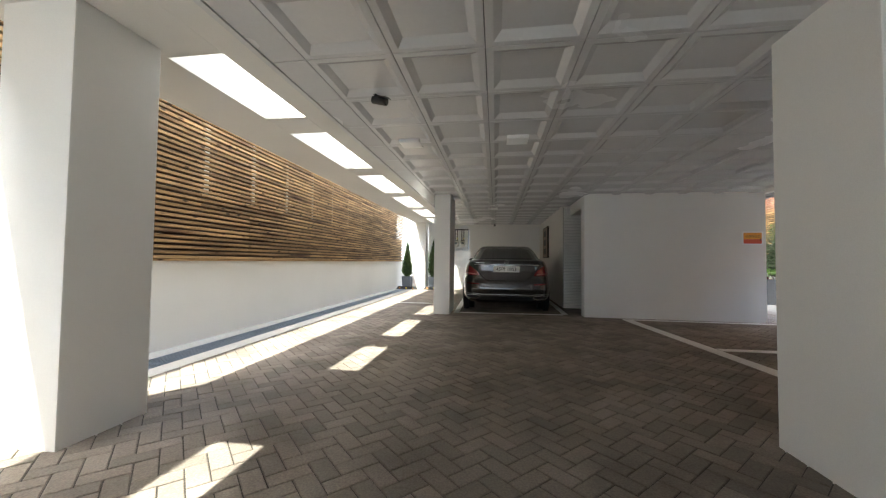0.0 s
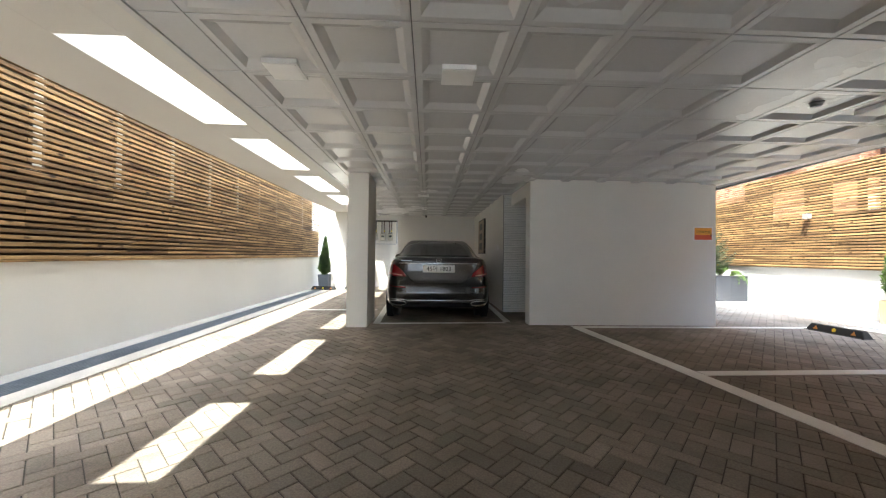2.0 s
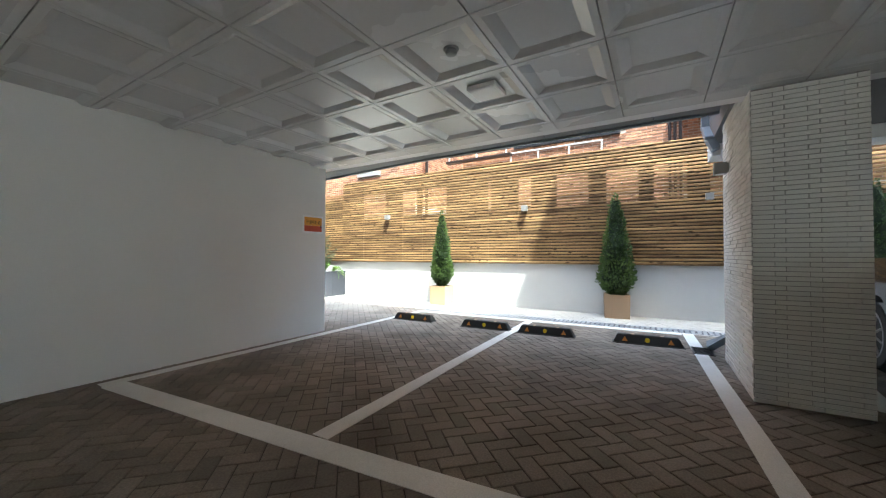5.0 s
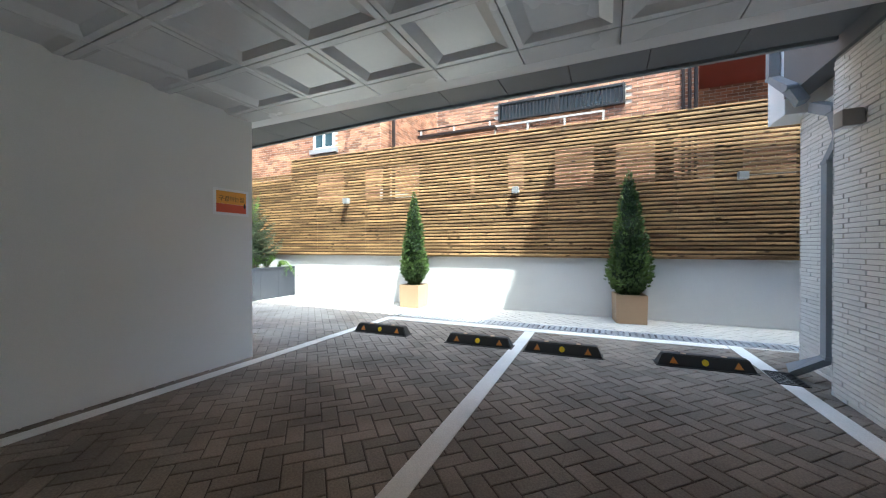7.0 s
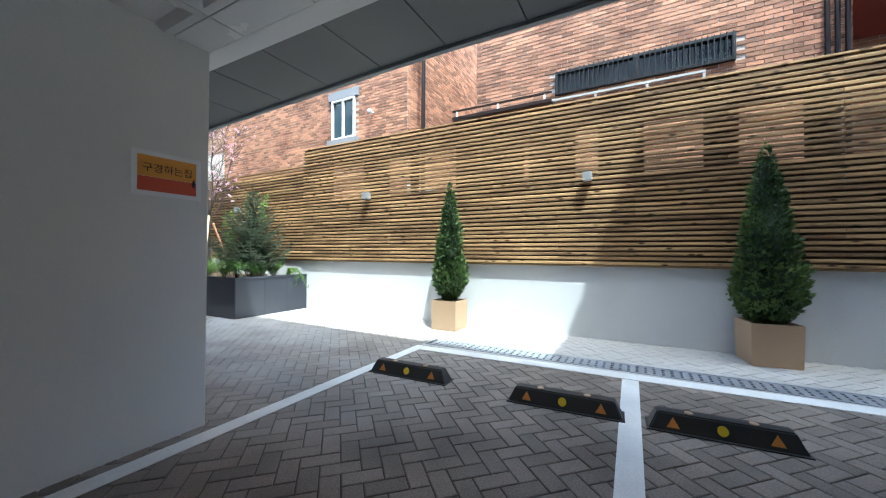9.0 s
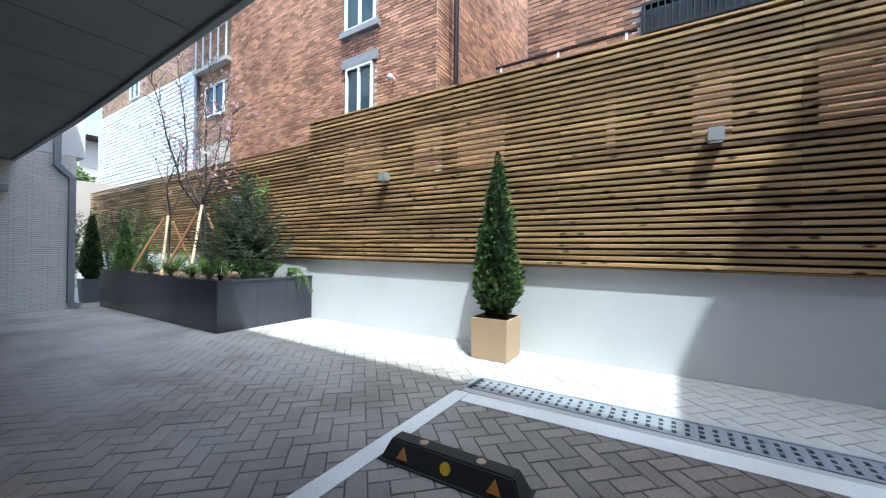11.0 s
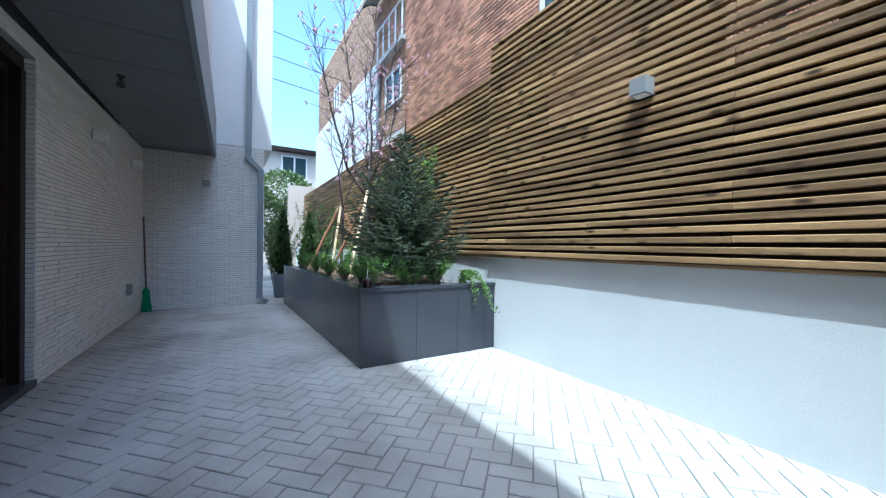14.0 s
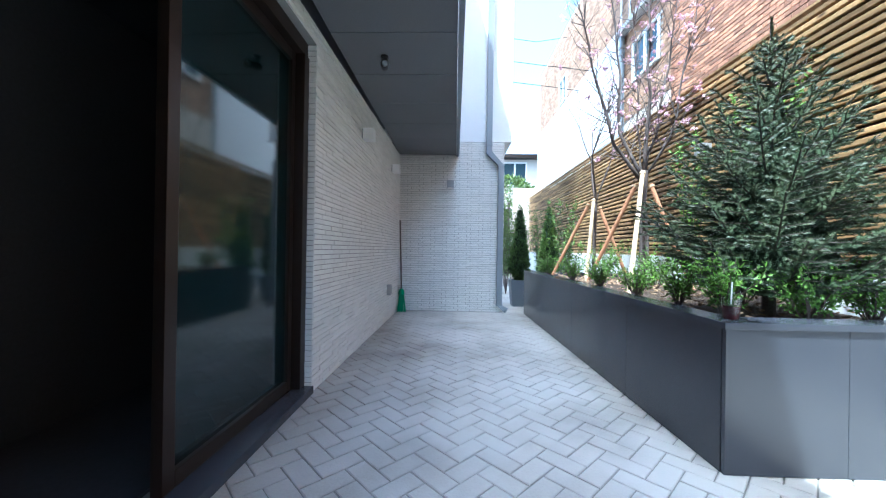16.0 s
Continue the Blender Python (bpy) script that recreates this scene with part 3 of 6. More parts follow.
# ---- wheel stops ----
def wheel_stop(x, y, rz):
    s = thing("wheel_stop", (x, y, 0.0), "black rubber wheel stop with orange triangles and yellow dots", "wheel stop", "wheel stops in the bays", rz=rz)
    bm = bmesh.new()
    lo = [bm.verts.new(p) for p in ((-0.08, -0.385, 0.002), (0.08, -0.385, 0.002), (0.08, 0.385, 0.002), (-0.08, 0.385, 0.002))]
    hi = [bm.verts.new(p) for p in ((-0.045, -0.335, 0.11), (0.045, -0.335, 0.11), (0.045, 0.335, 0.11), (-0.045, 0.335, 0.11))]
    bm.faces.new(lo[::-1]), bm.faces.new(hi)
    for k in range(4):
        bm.faces.new((lo[k], lo[(k + 1) % 4], hi[(k + 1) % 4], hi[k]))
    bmesh.ops.bevel(bm, geom=bm.edges[:], offset=0.008, segments=2, affect="EDGES")
    body = part("body", bm, M_RUBBER, s)
    part("base_flange", box(-0.09, 0.09, -0.395, 0.395, 0.0, 0.008, 0.003), M_RUBBER, s, "thin rubber flange")
    for side in (-1, 1):
        def on_face(yy, zz, off=0.0035):
            return (side * (0.08 - 0.035 * zz / 0.108 + off), yy, zz)
        for k, yc in enumerate((-0.25, 0.25)):
            bm = bmesh.new()
            tri = [(yc - 0.034, 0.03), (yc + 0.034, 0.03), (yc, 0.088)]
            a = [bm.verts.new(on_face(*p, -0.002)) for p in tri]
            b = [bm.verts.new(on_face(*p)) for p in tri]
            bm.faces.new(a[::-1]), bm.faces.new(b)
            for q in range(3):
                bm.faces.new((a[q], a[(q + 1) % 3], b[(q + 1) % 3], b[q]))
            part("reflector", bm, M_ORANGE, s, "orange triangular reflector")
        bm = bmesh.new()
        ring = [(0.028 * math.cos(t), 0.058 + 0.028 * math.sin(t)) for t in [2 * math.pi * q / 14 for q in range(14)]]
        a = [bm.verts.new(on_face(*p, -0.002)) for p in ring]
        b = [bm.verts.new(on_face(*p)) for p in ring]
        bm.faces.new(a[::-1]), bm.faces.new(b)
        for q in range(14):
            bm.faces.new((a[q], a[(q + 1) % 14], b[(q + 1) % 14], b[q]))
        part("reflector", bm, M_YELLOW, s, "yellow round reflector")
    for yc in (-0.16, 0.16):
        part("bolt_cap", lathe([(0.024, 0.109), (0.024, 0.113), (0.012, 0.115)], 12, cy=yc), M_POTTAN, s, "dull brass bolt cap")
    return s


first_stop = wheel_stop(8.20, 8.46, 2)
for x, y, rz in ((8.19, 7.13, 3), (8.22, 6.22, 3), (8.31, 4.98, 4), (-1.35, 14.75, 85), (-0.35, 14.9, 90)):
    copy_thing(first_stop, pose(x, y, 0.0, 0, 0, rz))


# ---- wall and ceiling fittings ----
def wall_lamp(at, rz, label, casing=M_GREYBOX):
    s = thing("wall_lamp", at, label, "wall lamp", "outdoor wall lamps", rz=rz)
    part("back_plate", box(0.0, 0.012, -0.05, 0.05, -0.045, 0.045, 0.003), M_GREYBOX, s, "grey back plate")
    part("casing", box(0.012, 0.115, -0.055, 0.055, -0.055, 0.055, 0.004), casing, s, "square metal casing")
    part("lens", box(0.03, 0.10, -0.04, 0.04, -0.058, -0.0535, 0.001), M_WHITE, s, "small white lens")
    return s


for x, y, z, rz in ((wall_x(7.19) - 0.055, 7.24, 2.10, 180), (wall_x(10.86) - 0.055, 10.86, 2.10, 180), (wall_x(4.1) - 0.055, 4.1, 2.10, 180), (10.425, 14.6, 2.05, 180)):
    wall_lamp((x, y, z), rz, "square grey lamp fixed to the timber screen")
wall_lamp((7.62, 4.252, 1.98), 90, "square grey lamp on the tiled pier")
wall_lamp((7.74, 16.505, 2.0), -90, "square grey lamp on the tiled end wall")
for y in (14.35, 15.85):
    wall_lamp((court_x(y) + 0.006, y, 2.1), 0, "square pale lamp on the tiled courtyard wall", M_WHITE)


def ceiling_lamp(x, y):
    s = thing("ceiling_light", (x, y, CEIL + 0.042), "square white flush ceiling light", "ceiling light", "ceiling lights")
    part("frame", box(-0.115, 0.115, -0.115, 0.115, -0.046, -0.0115, 0.003), M_WHITE, s, "pale metal frame")
    part("diffuser", box(-0.102, 0.102, -0.102, 0.102, -0.050, -0.0465, 0.001), M_WHITE, s, "opal white diffuser")
    return s


first_light = ceiling_lamp(0.93, 5.70)
for x, y in ((2.12, 5.70), (5.69, 6.01), (1.82, 10.78)):
    copy_thing(first_light, pose(x, y, CEIL + 0.042))


def smoke_detector(x, y, label="small white and grey smoke detector"):
    s = thing("smoke_detector", (x, y, CEIL + 0.042), label, "smoke detector", "smoke detectors")
    part("base", lathe([(0.05, -0.001), (0.05, -0.016), (0.046, -0.02)], 24), M_GREYBOX, s, "round grey base", smooth=False)
    part("sensor", lathe([(0.034, -0.0205), (0.038, -0.035), (0.03, -0.048), (0.012, -0.052)], 24), M_GREYBOX, s, "round sensor head")
    return s


smoke_detector(5.07, 5.98)
smoke_detector(1.80, 12.0)


def bullet_camera(at, aim, label):
    s = thing("security_camera", at, label, "security camera", "security cameras")
    part("mount", lathe([(0.032, 0.0), (0.032, -0.012), (0.014, -0.02), (0.012, -0.06)], 16), M_BLACKMETAL, s, "round mount and stem")
    d = Vector(aim).normalized()
    c = Vector((0, 0, -0.08))
    part("joint", tube([(0, 0, -0.058), c + d * 0.01], 0.012, 10), M_BLACKMETAL, s, "swivel joint")
    part("housing", tube([c - d * 0.03, c - d * 0.025, c + d * 0.10, c + d * 0.105], [0.022, 0.03, 0.03, 0.027], 16), M_BLACKMETAL, s, "black tubular housing")
    part("lens", tube([c + d * 0.1055, c + d * 0.108], [0.022, 0.02], 16), M_GLASSDARK, s, "dark glass lens")
    part("visor", box(-0.024, 0.024, -0.02, 0.12, 0.031, 0.035), M_BLACKMETAL, s, "sun visor").matrix_basis = Matrix.Translation(c) @ d.to_track_quat("Y", "Z").to_matrix().to_4x4()
    return s


bullet_camera((0.93, 4.47, CEIL + 0.04), (0.75, -0.2, -0.25), "black bullet security camera under the ceiling")
bullet_camera((1.86, 14.4, CEIL + 0.04), (0.0, -1, -0.3), "small black bullet security camera by the back wall")
bullet_camera((7.25, 13.6, 2.478), (0.2, -1, -0.3), "black bullet security camera under the overhang")
spot = thing("soffit_light", (7.16, 6.65, 2.624), "small square black recessed soffit light", "ceiling light")
part("frame", box(-0.045, 0.045, -0.045, 0.045, -0.012, 0.0, 0.002), M_BLACKMETAL, spot)
part("lens", box(-0.015, 0.015, -0.015, 0.015, -0.016, -0.0125, 0.001), M_WHITE, spot, "small pale lens")

# poster on the white wall beside the bays
poster = thing("poster", (6.565, 9.078, 1.545), "orange and red sheet notice with Korean lettering", "poster")
part("sheet", box(-0.178, 0.178, -0.003, 0.0, -0.125, 0.125), M_WHITE, poster, "white paper border")
part("print_lower", box(-0.15, 0.15, -0.0045, -0.0032, -0.10, -0.02), mat("red_print", (0.62, 0.09, 0.04), 0.4, 0.05), poster, "red lower field")
part("print_upper", box(-0.15, 0.15, -0.0045, -0.0032, -0.019, 0.10), mat("orange_print", (0.80, 0.36, 0.05), 0.4, 0.05), poster, "orange upper field")
text = bpy.data.curves.new("lettering", "FONT")
text.body, text.size, text.align_x, text.extrude = "구경하는집", 0.056, "CENTER", 0.0006
text.materials.append(M_BLACKMETAL)
letters = new("lettering", text)
letters.parent = poster
letters.matrix_basis = pose(0, -0.0058, 0.012, 90, 0, 0)
tagged(letters, "dark Korean lettering")
part("drawing", lathe([(0.004, -0.02), (0.012, 0.0), (0.003, 0.03)], 8), M_BLACKMETAL, poster, "small dark drawn shape").matrix_basis = Matrix.Translation((0.135, -0.0046, -0.03)) @ Matrix.Diagonal((1, 0.05, 1, 1))

# framed picture and switch in the parking bay
frame_pic = thing("picture_frame", (3.458, 13.2, 1.66), "dark-framed picture with large dark marks", "picture")
part("frame", box(-0.05, 0.0, -0.50, 0.50, -0.47, 0.47, 0.004), M_BLACKMETAL, frame_pic, "slim dark frame")
part("print", box(-0.054, -0.0505, -0.47, 0.47, -0.44, 0.44), mat("tan_print", (0.33, 0.26, 0.19), 0.6, 0.1), frame_pic, "brown paper print")
for z in (-0.27, 0.0, 0.27):
    part("mark", box(-0.0565, -0.0545, -0.24, 0.24, z - 0.09, z + 0.09, 0.0008), M_BLACKMETAL, frame_pic, "bold dark mark")
switch = thing("wall_switch", (3.458, 11.0, 1.32), "small white wall switch", "switch")
part("plate", box(-0.012, 0.0, -0.035, 0.035, -0.06, 0.06, 0.003), M_WHITE, switch)
part("rocker", box(-0.016, -0.0125, -0.02, 0.02, -0.035, 0.035, 0.001), M_WHITE, switch, "white rocker")


# ---- gas meters ----
M_METER = mat("aged_meter_casing", (0.55, 0.52, 0.46), 0.4, 0.06, 8, 60, 0.05)


def gas_meter(x):
    s = thing("gas_meter", (x, BACK + 0.898, 1.62), "grey-white household gas meter on the wall", "gas meter", "gas meters")
    part("body", box(-0.095, 0.095, -0.15, 0.0, 0.0, 0.24, 0.05), M_METER, s, "rounded metal body")
    part("connector", box(-0.07, 0.07, -0.10, -0.03, 0.2405, 0.27, 0.006), M_BRONZE, s, "dark pipe connector")
    part("dial", box(-0.05, 0.05, -0.158, -0.1505, 0.11, 0.18, 0.002), M_GLASSDARK, s, "dark dial window")
    for dx in (-0.04, 0.04):
        part("pipe", tube([(dx, -0.06, 0.271), (dx, -0.06, 0.66)], 0.016, 8), M_BRONZE, s, "thin gas pipe")
    part("valve", box(0.03, 0.055, -0.085, -0.035, 0.3, 0.36, 0.005), M_YELLOW, s, "yellow valve")
    return s


first_meter = gas_meter(-0.22)
for x in (0.08, 0.36, 0.62):
    copy_thing(first_meter, pose(x, BACK + 0.898, 1.62))
shelf = thing("meter_rail", (0.2, BACK + 0.898, 1.5), "steel rail under the gas meters", "rail")
part("rail", box(-0.62, 0.62, -0.16, 0.0, -0.01, 0.01, 0.003), M_STEEL, shelf)
part("header_pipe", tube([(-0.62, -0.06, 0.80), (0.66, -0.06, 0.80)], 0.024, 10), M_BRONZE, shelf, "header gas pipe")
part("riser", tube([(0.64, -0.06, 0.02), (0.64, -0.06, 0.80)], 0.024, 10), M_STEEL, shelf, "riser pipe")

# ---- downpipes ----
def downpipe(points, label, w=0.085):
    s = thing("downpipe", (0, 0, 0), label, "downpipe")
    bm = bmesh.new()
    rings = []
    pts = [Vector(p) for p in points]
    for i, p in enumerate(pts):
        d = (pts[min(i + 1, len(pts) - 1)] - pts[max(i - 1, 0)]).normalized()
        side = d.cross(Vector((0, 1, 0))).normalized()
        up = side.cross(d).normalized()
        rings.append([bm.verts.new(p + side * a * w / 2 + up * b * w / 2) for a, b in ((-1, -1), (1, -1), (1, 1), (-1, 1))])
    for a, b in zip(rings, rings[1:]):
        for k in range(4):
            bm.faces.new((a[k], a[(k + 1) % 4], b[(k + 1) % 4], b[k]))
    bm.faces.new(rings[0][::-1]), bm.faces.new(rings[-1])
    part("pipe", bm, M_PIPE, s, "square grey metal pipe")
    for p in pts[1:-1]:
        part("collar", box(p.x - w * 0.56, p.x + w * 0.56, p.y - w * 0.56, p.y + w * 0.56, p.z - 0.015, p.z + 0.015, 0.003), M_PIPE, s, "pipe collar")
    return s


downpipe([(8.34, 16.47, 9.2), (8.34, 16.47, 2.62), (8.34, 16.47, 2.50), (8.53, 16.47, 2.30), (8.53, 16.47, 0.12), (8.64, 16.42, 0.04)], "square grey downpipe on the end wall")
downpipe([(8.45, 4.16, 2.33), (8.13, 4.16, 2.19), (8.03, 4.16, 1.96), (8.20, 4.16, 1.80), (8.20, 4.16, 0.22), (8.36, 4.34, 0.05)], "square grey downpipe with a bend on the tiled wall")
downpipe([(8.87, 4.31, 6.0), (8.87, 4.31, 2.78), (8.47, 4.31, 2.52), (8.43, 4.25, 2.375)], "square grey downpipe on the white bay")
bay = thing("bay_window_frame", (9.152, 3.9, 3.0), "grey framed window in the white bay", "window")
part("frame", box(0.0, 0.03, -1.9, 0.1, -0.1, 1.1, 0.004), M_PIPE, bay, "grey metal frame")
part("pane", box(0.031, 0.036, -1.8, 0.0, 0.0, 1.0), M_GLASSDARK, bay, "dark glass pane")

# ---- glass doors in the courtyard wall ----
door = thing("glass_door", (court_x(12.1) - 0.06, 12.1, 0.0), "tall brown-framed sliding glass doors", "door", kind="")
M_TINT = mat("tinted_door_glass", (0.004, 0.014, 0.016), 0.02, 0.0, 5, 60, 0.0, spec=0.55)
part("sill", box(-0.06, 0.10, -1.2, 1.1, 0.0, 0.05, 0.004), M_GRANITE, door, "dark stone sill")
part("head", box(-0.08, 0.03, -1.2, 1.1, 2.24, 2.335, 0.004), M_BRONZE, door, "dark brown head frame")
part("jamb", box(-0.08, 0.04, 1.02, 1.095, 0.051, 2.239, 0.004), M_BRONZE, door, "dark brown jamb")
part("jamb", box(-0.08, 0.04, -1.195, -1.12, 0.051, 2.239, 0.004), M_BRONZE, door, "dark brown jamb")
leaf = part("leaf", box(-0.05, -0.044, 0.05, 0.97, 0.12, 2.17), M_TINT, door, "tinted glass leaf")
for a, b, c, d in ((-0.01, 0.05, 0.055, 2.235), (0.97, 1.018, 0.055, 2.235)):
    part("stile", box(-0.065, -0.02, a, b, c, d, 0.003), M_BRONZE, leaf, "brown stile")
part("rail", box(-0.065, -0.02, 0.052, 0.968, 0.055, 0.12, 0.003), M_BRONZE, leaf, "brown bottom rail")
part("rail", box(-0.065, -0.02, 0.052, 0.968, 2.17, 2.235, 0.003), M_BRONZE, leaf, "brown top rail")
# near-black room shell: the unlit interior's shade is put into its colour
structure("room_wall", box(5.6, 5.7, 9.4, 16.4, 0.0, 2.46), M_ROOM_SHADE, "wall coloured with the shade of the room behind the doors")
structure("room_wall_north", box(5.7, 6.6, 14.0, 14.1, 0.0, 2.46), M_ROOM_SHADE, "end wall coloured with room shade")
structure("room_wall_south", box(5.7, 6.6, 9.6, 9.7, 0.0, 2.46), M_ROOM_SHADE, "end wall coloured with room shade")
structure("room_floor", box(5.7, 6.62, 9.7, 14.0, -0.004, 0.012), M_ROOM_SHADE, "floor coloured with room shade")
structure("room_ceiling", box(5.7, 6.6, 9.7, 14.0, 2.36, 2.46), M_ROOM_SHADE, "ceiling coloured with room shade")

# ---- broom, cup, outlet ----
broom = thing("broom", (court_x(16.3) + 0.06, 16.38, 0.0), "green yard broom with a dark handle leaning in the corner", "broom")
part("handle", tube([(0.02, 0, 0.34), (-0.02, 0.02, 1.42)], 0.012, 8), M_BARK, broom, "dark wooden handle")
M_GREEN = mat("green_plastic", (0.0, 0.22, 0.09), 0.5, 0.2, 20, 200, 0.3, dirt=(0.0, 0.14, 0.05))
part("head", lathe([(0.02, 0.36), (0.045, 0.32), (0.05, 0.27)], 12, cx=0.02), M_GREEN, broom, "green plastic head")
bm = bmesh.new()
rnd = random.Random(4)
for k in range(60):
    a, r = rnd.uniform(0, 6.28), rnd.uniform(0.3, 1) ** 0.5
    tube([(0.02 + 0.04 * r * math.cos(a), 0.04 * r * math.sin(a), 0.28), (0.02 + 0.08 * r * math.cos(a), 0.07 * r * math.sin(a), 0.004)], 0.005, 3, bm)
part("bristles", bm, M_GREEN, broom, "long green bristles")
outlet = thing("outdoor_socket", (court_x(15.65) + 0.006, 15.65, 0.42), "small grey outdoor socket box", "socket")
part("box", box(0, 0.05, -0.05, 0.05, -0.07, 0.07, 0.006), M_GREYBOX, outlet)
part("cover", box(0.051, 0.06, -0.04, 0.04, -0.05, 0.055, 0.003), M_GREYBOX, outlet, "hinged grey cover")

# ---- cars ----
def sedan(at, rz, paint, label, plate_text=""):
    car = thing("car", at, label, "car", "parked cars", rz=rz)
    N = 7.0
    LOWER = ((0.19, 0.34, 4.66, 0.80), (0.25, 0.13, 4.80, 0.875), (0.34, 0.035, 4.88, 0.915), (0.50, 0.0, 4.92, 0.926), (0.64, 0.02, 4.90, 0.924),
             (0.70, 0.065, 4.86, 0.915), (0.86, 0.095, 4.70, 0.90), (0.98, 0.10, 4.35, 0.87), (1.05, 0.105, 3.75, 0.83), (1.085, 0.13, 3.6, 0.80), (1.105, 0.28, 3.45, 0.74))
    UPPER = ((1.07, 0.56, 3.62, 0.775), (1.17, 0.86, 3.35, 0.735), (1.29, 1.20, 3.08, 0.68), (1.38, 1.48, 2.88, 0.63), (1.43, 1.70, 2.70, 0.58), (1.455, 1.95, 2.5, 0.50), (1.466, 2.15, 2.3, 0.30))

    def at_z(table, z):
        for a, b in zip(table, table[1:]):
            if a[0] <= z <= b[0]:
                f = (z - a[0]) / (b[0] - a[0])
                return [p + (q - p) * f for p, q in zip(a, b)]
        return table[0] if z < table[0][0] else table[-1]

    def rear(table, x, z, off=0.0):
        _, y0, y1, w = at_z(table, z)
        c, l = (y0 + y1) / 2, (y1 - y0) / 2
        return (x, c - l * max(1 - min(abs(x) / w, 0.999) ** N, 0) ** (1 / N) - off, z)

    def side(table, y, z, s, off=0.0):
        _, y0, y1, w = at_z(table, z)
        c, l = (y0 + y1) / 2, (y1 - y0) / 2
        return (s * (w * max(1 - min(abs(y - c) / l, 0.999) ** N, 0) ** (1 / N) + off), y, z)

    def hull(table, steps):
        bm = bmesh.new()
        rings = []
        for q in range(steps + 1):
            z = table[0][0] + (table[-1][0] - table[0][0]) * q / steps
            _, y0, y1, w = at_z(table, z)
            c, l = (y0 + y1) / 2, (y1 - y0) / 2
            ring = []
            for k in range(64):
                t = 2 * math.pi * k / 64
                ct, st = math.cos(t), math.sin(t)
                ring.append(bm.verts.new((w * math.copysign(abs(ct) ** (2 / N), ct), c + l * math.copysign(abs(st) ** (2 / N), st), z)))
            rings.append(ring)
        for a, b in zip(rings, rings[1:]):
            for k in range(64):
                bm.faces.new((a[k], a[(k + 1) % 64], b[(k + 1) % 64], b[k]))
        bm.faces.new(rings[0][::-1]), bm.faces.new(rings[-1])
        return bm

    def patch(point, rows, cols, thick=0.006):
        """A thin shell: point(u, v, off) gives its surface."""
        bm = bmesh.new()
        g = [[[bm.verts.new(point(u / cols, v / rows, o)) for u in range(cols + 1)] for v in range(rows + 1)] for o in (-0.004, thick)]
        for v in range(rows):
            for u in range(cols):
                bm.faces.new((g[1][v][u], g[1][v][u + 1], g[1][v + 1][u + 1], g[1][v + 1][u]))
        edge = [(0, u) for u in range(cols)] + [(v, cols) for v in range(rows)] + [(rows, u) for u in range(cols, 0, -1)] + [(v, 0) for v in range(rows, 0, -1)]
        for (a, b), (c, d) in zip(edge, edge[1:] + edge[:1]):
            bm.faces.new((g[0][a][b], g[0][c][d], g[1][c][d], g[1][a][b]))
        return bm

    part("body", hull(LOWER, 34), paint, car, smooth=True)
    part("roof", hull(UPPER, 22), paint, car, smooth=True)
    gl = M_GLASSDARK
    part("rear_window", patch(lambda u, v, o: rear(UPPER, (2 * u - 1) * (0.71 - 0.14 * v), 1.085 + 0.32 * v, o), 6, 10), gl, car, "dark rear window", smooth=True)
    part("windscreen", patch(lambda u, v, o: (lambda p: (p[0], at_z(UPPER, p[2])[1] + at_z(UPPER, p[2])[2] - p[1], p[2]))(rear(UPPER, (2 * u - 1) * (0.68 - 0.14 * v), 1.095 + 0.28 * v, o)), 6, 10), gl, car, "dark windscreen", smooth=True)
    for s in (-1, 1):
        for y0, y1, t0, t1 in ((0.98, 1.98, 1.5, 1.98), (2.04, 3.2, 2.04, 2.78)):
            part("side_window", patch(lambda u, v, o: side(UPPER, (y0 + (y1 - y0) * u) * (1 - v) + (t0 + (t1 - t0) * u) * v, 1.10 + 0.27 * v, s, o), 4, 8), gl, car, "dark side window", smooth=True)
        bm = bmesh.new()
        tube([side(UPPER, y, 1.092, s, 0.008) for y in np.linspace(0.92, 3.28, 12)], 0.009, 6, bm)
        tube([side(UPPER, 0.92 + 0.56 * q / 5 + 0.0, 1.092 + 0.29 * (q / 5) ** 0.8, s, 0.008) for q in range(6)] + [side(UPPER, y, 1.385, s, 0.008) for y in np.linspace(1.6, 2.6, 6)], 0.008, 6, bm)
        part("window_trim", bm, M_CHROME, car, "chrome window trim", smooth=True)
        for y in (1.5, 2.55):
            part("door_handle", tube([side(LOWER, y, 0.95, s, 0.02), side(LOWER, y + 0.2, 0.95, s, 0.025)], [0.012, 0.014], 8), paint, car, "door handle", smooth=True)
        for y in (1.08, 2.0, 3.25):
            part("door_seam", tube([side(LOWER, y + (0.18 if y < 1.2 else 0), 0.35, s, 0.0005), side(LOWER, y, 0.7, s, 0.0005), side(LOWER, y, 1.03, s, 0.0005)], 0.003, 4), M_BLACKMETAL, car, "thin dark door gap")
        part("door_mirror", lathe([(0.02, 0.0), (0.07, 0.02), (0.085, 0.07), (0.06, 0.12), (0.01, 0.135)], 12), paint, car, "body-coloured door mirror", smooth=True).matrix_basis = Matrix.Translation((s * 0.90, 3.02, 1.02)) @ Matrix.Diagonal((1.3, 0.7, 1, 1))
        for y in (1.02, 3.96):
            w = new("wheel")
            w.parent = car
            w.matrix_basis = Matrix.Translation((s * 0.815, y, 0.335)) @ pose(0, 0, 0, 0, 90 * s, 0)
            # black disc on the flank paints the shade of the wheel arch
            part("arch", lathe([(0.385, 0.0), (0.385, 0.104), (0.30, 0.1045)], 32), M_RECESS_SHADE, w, "black disc standing for the shaded wheel arch")
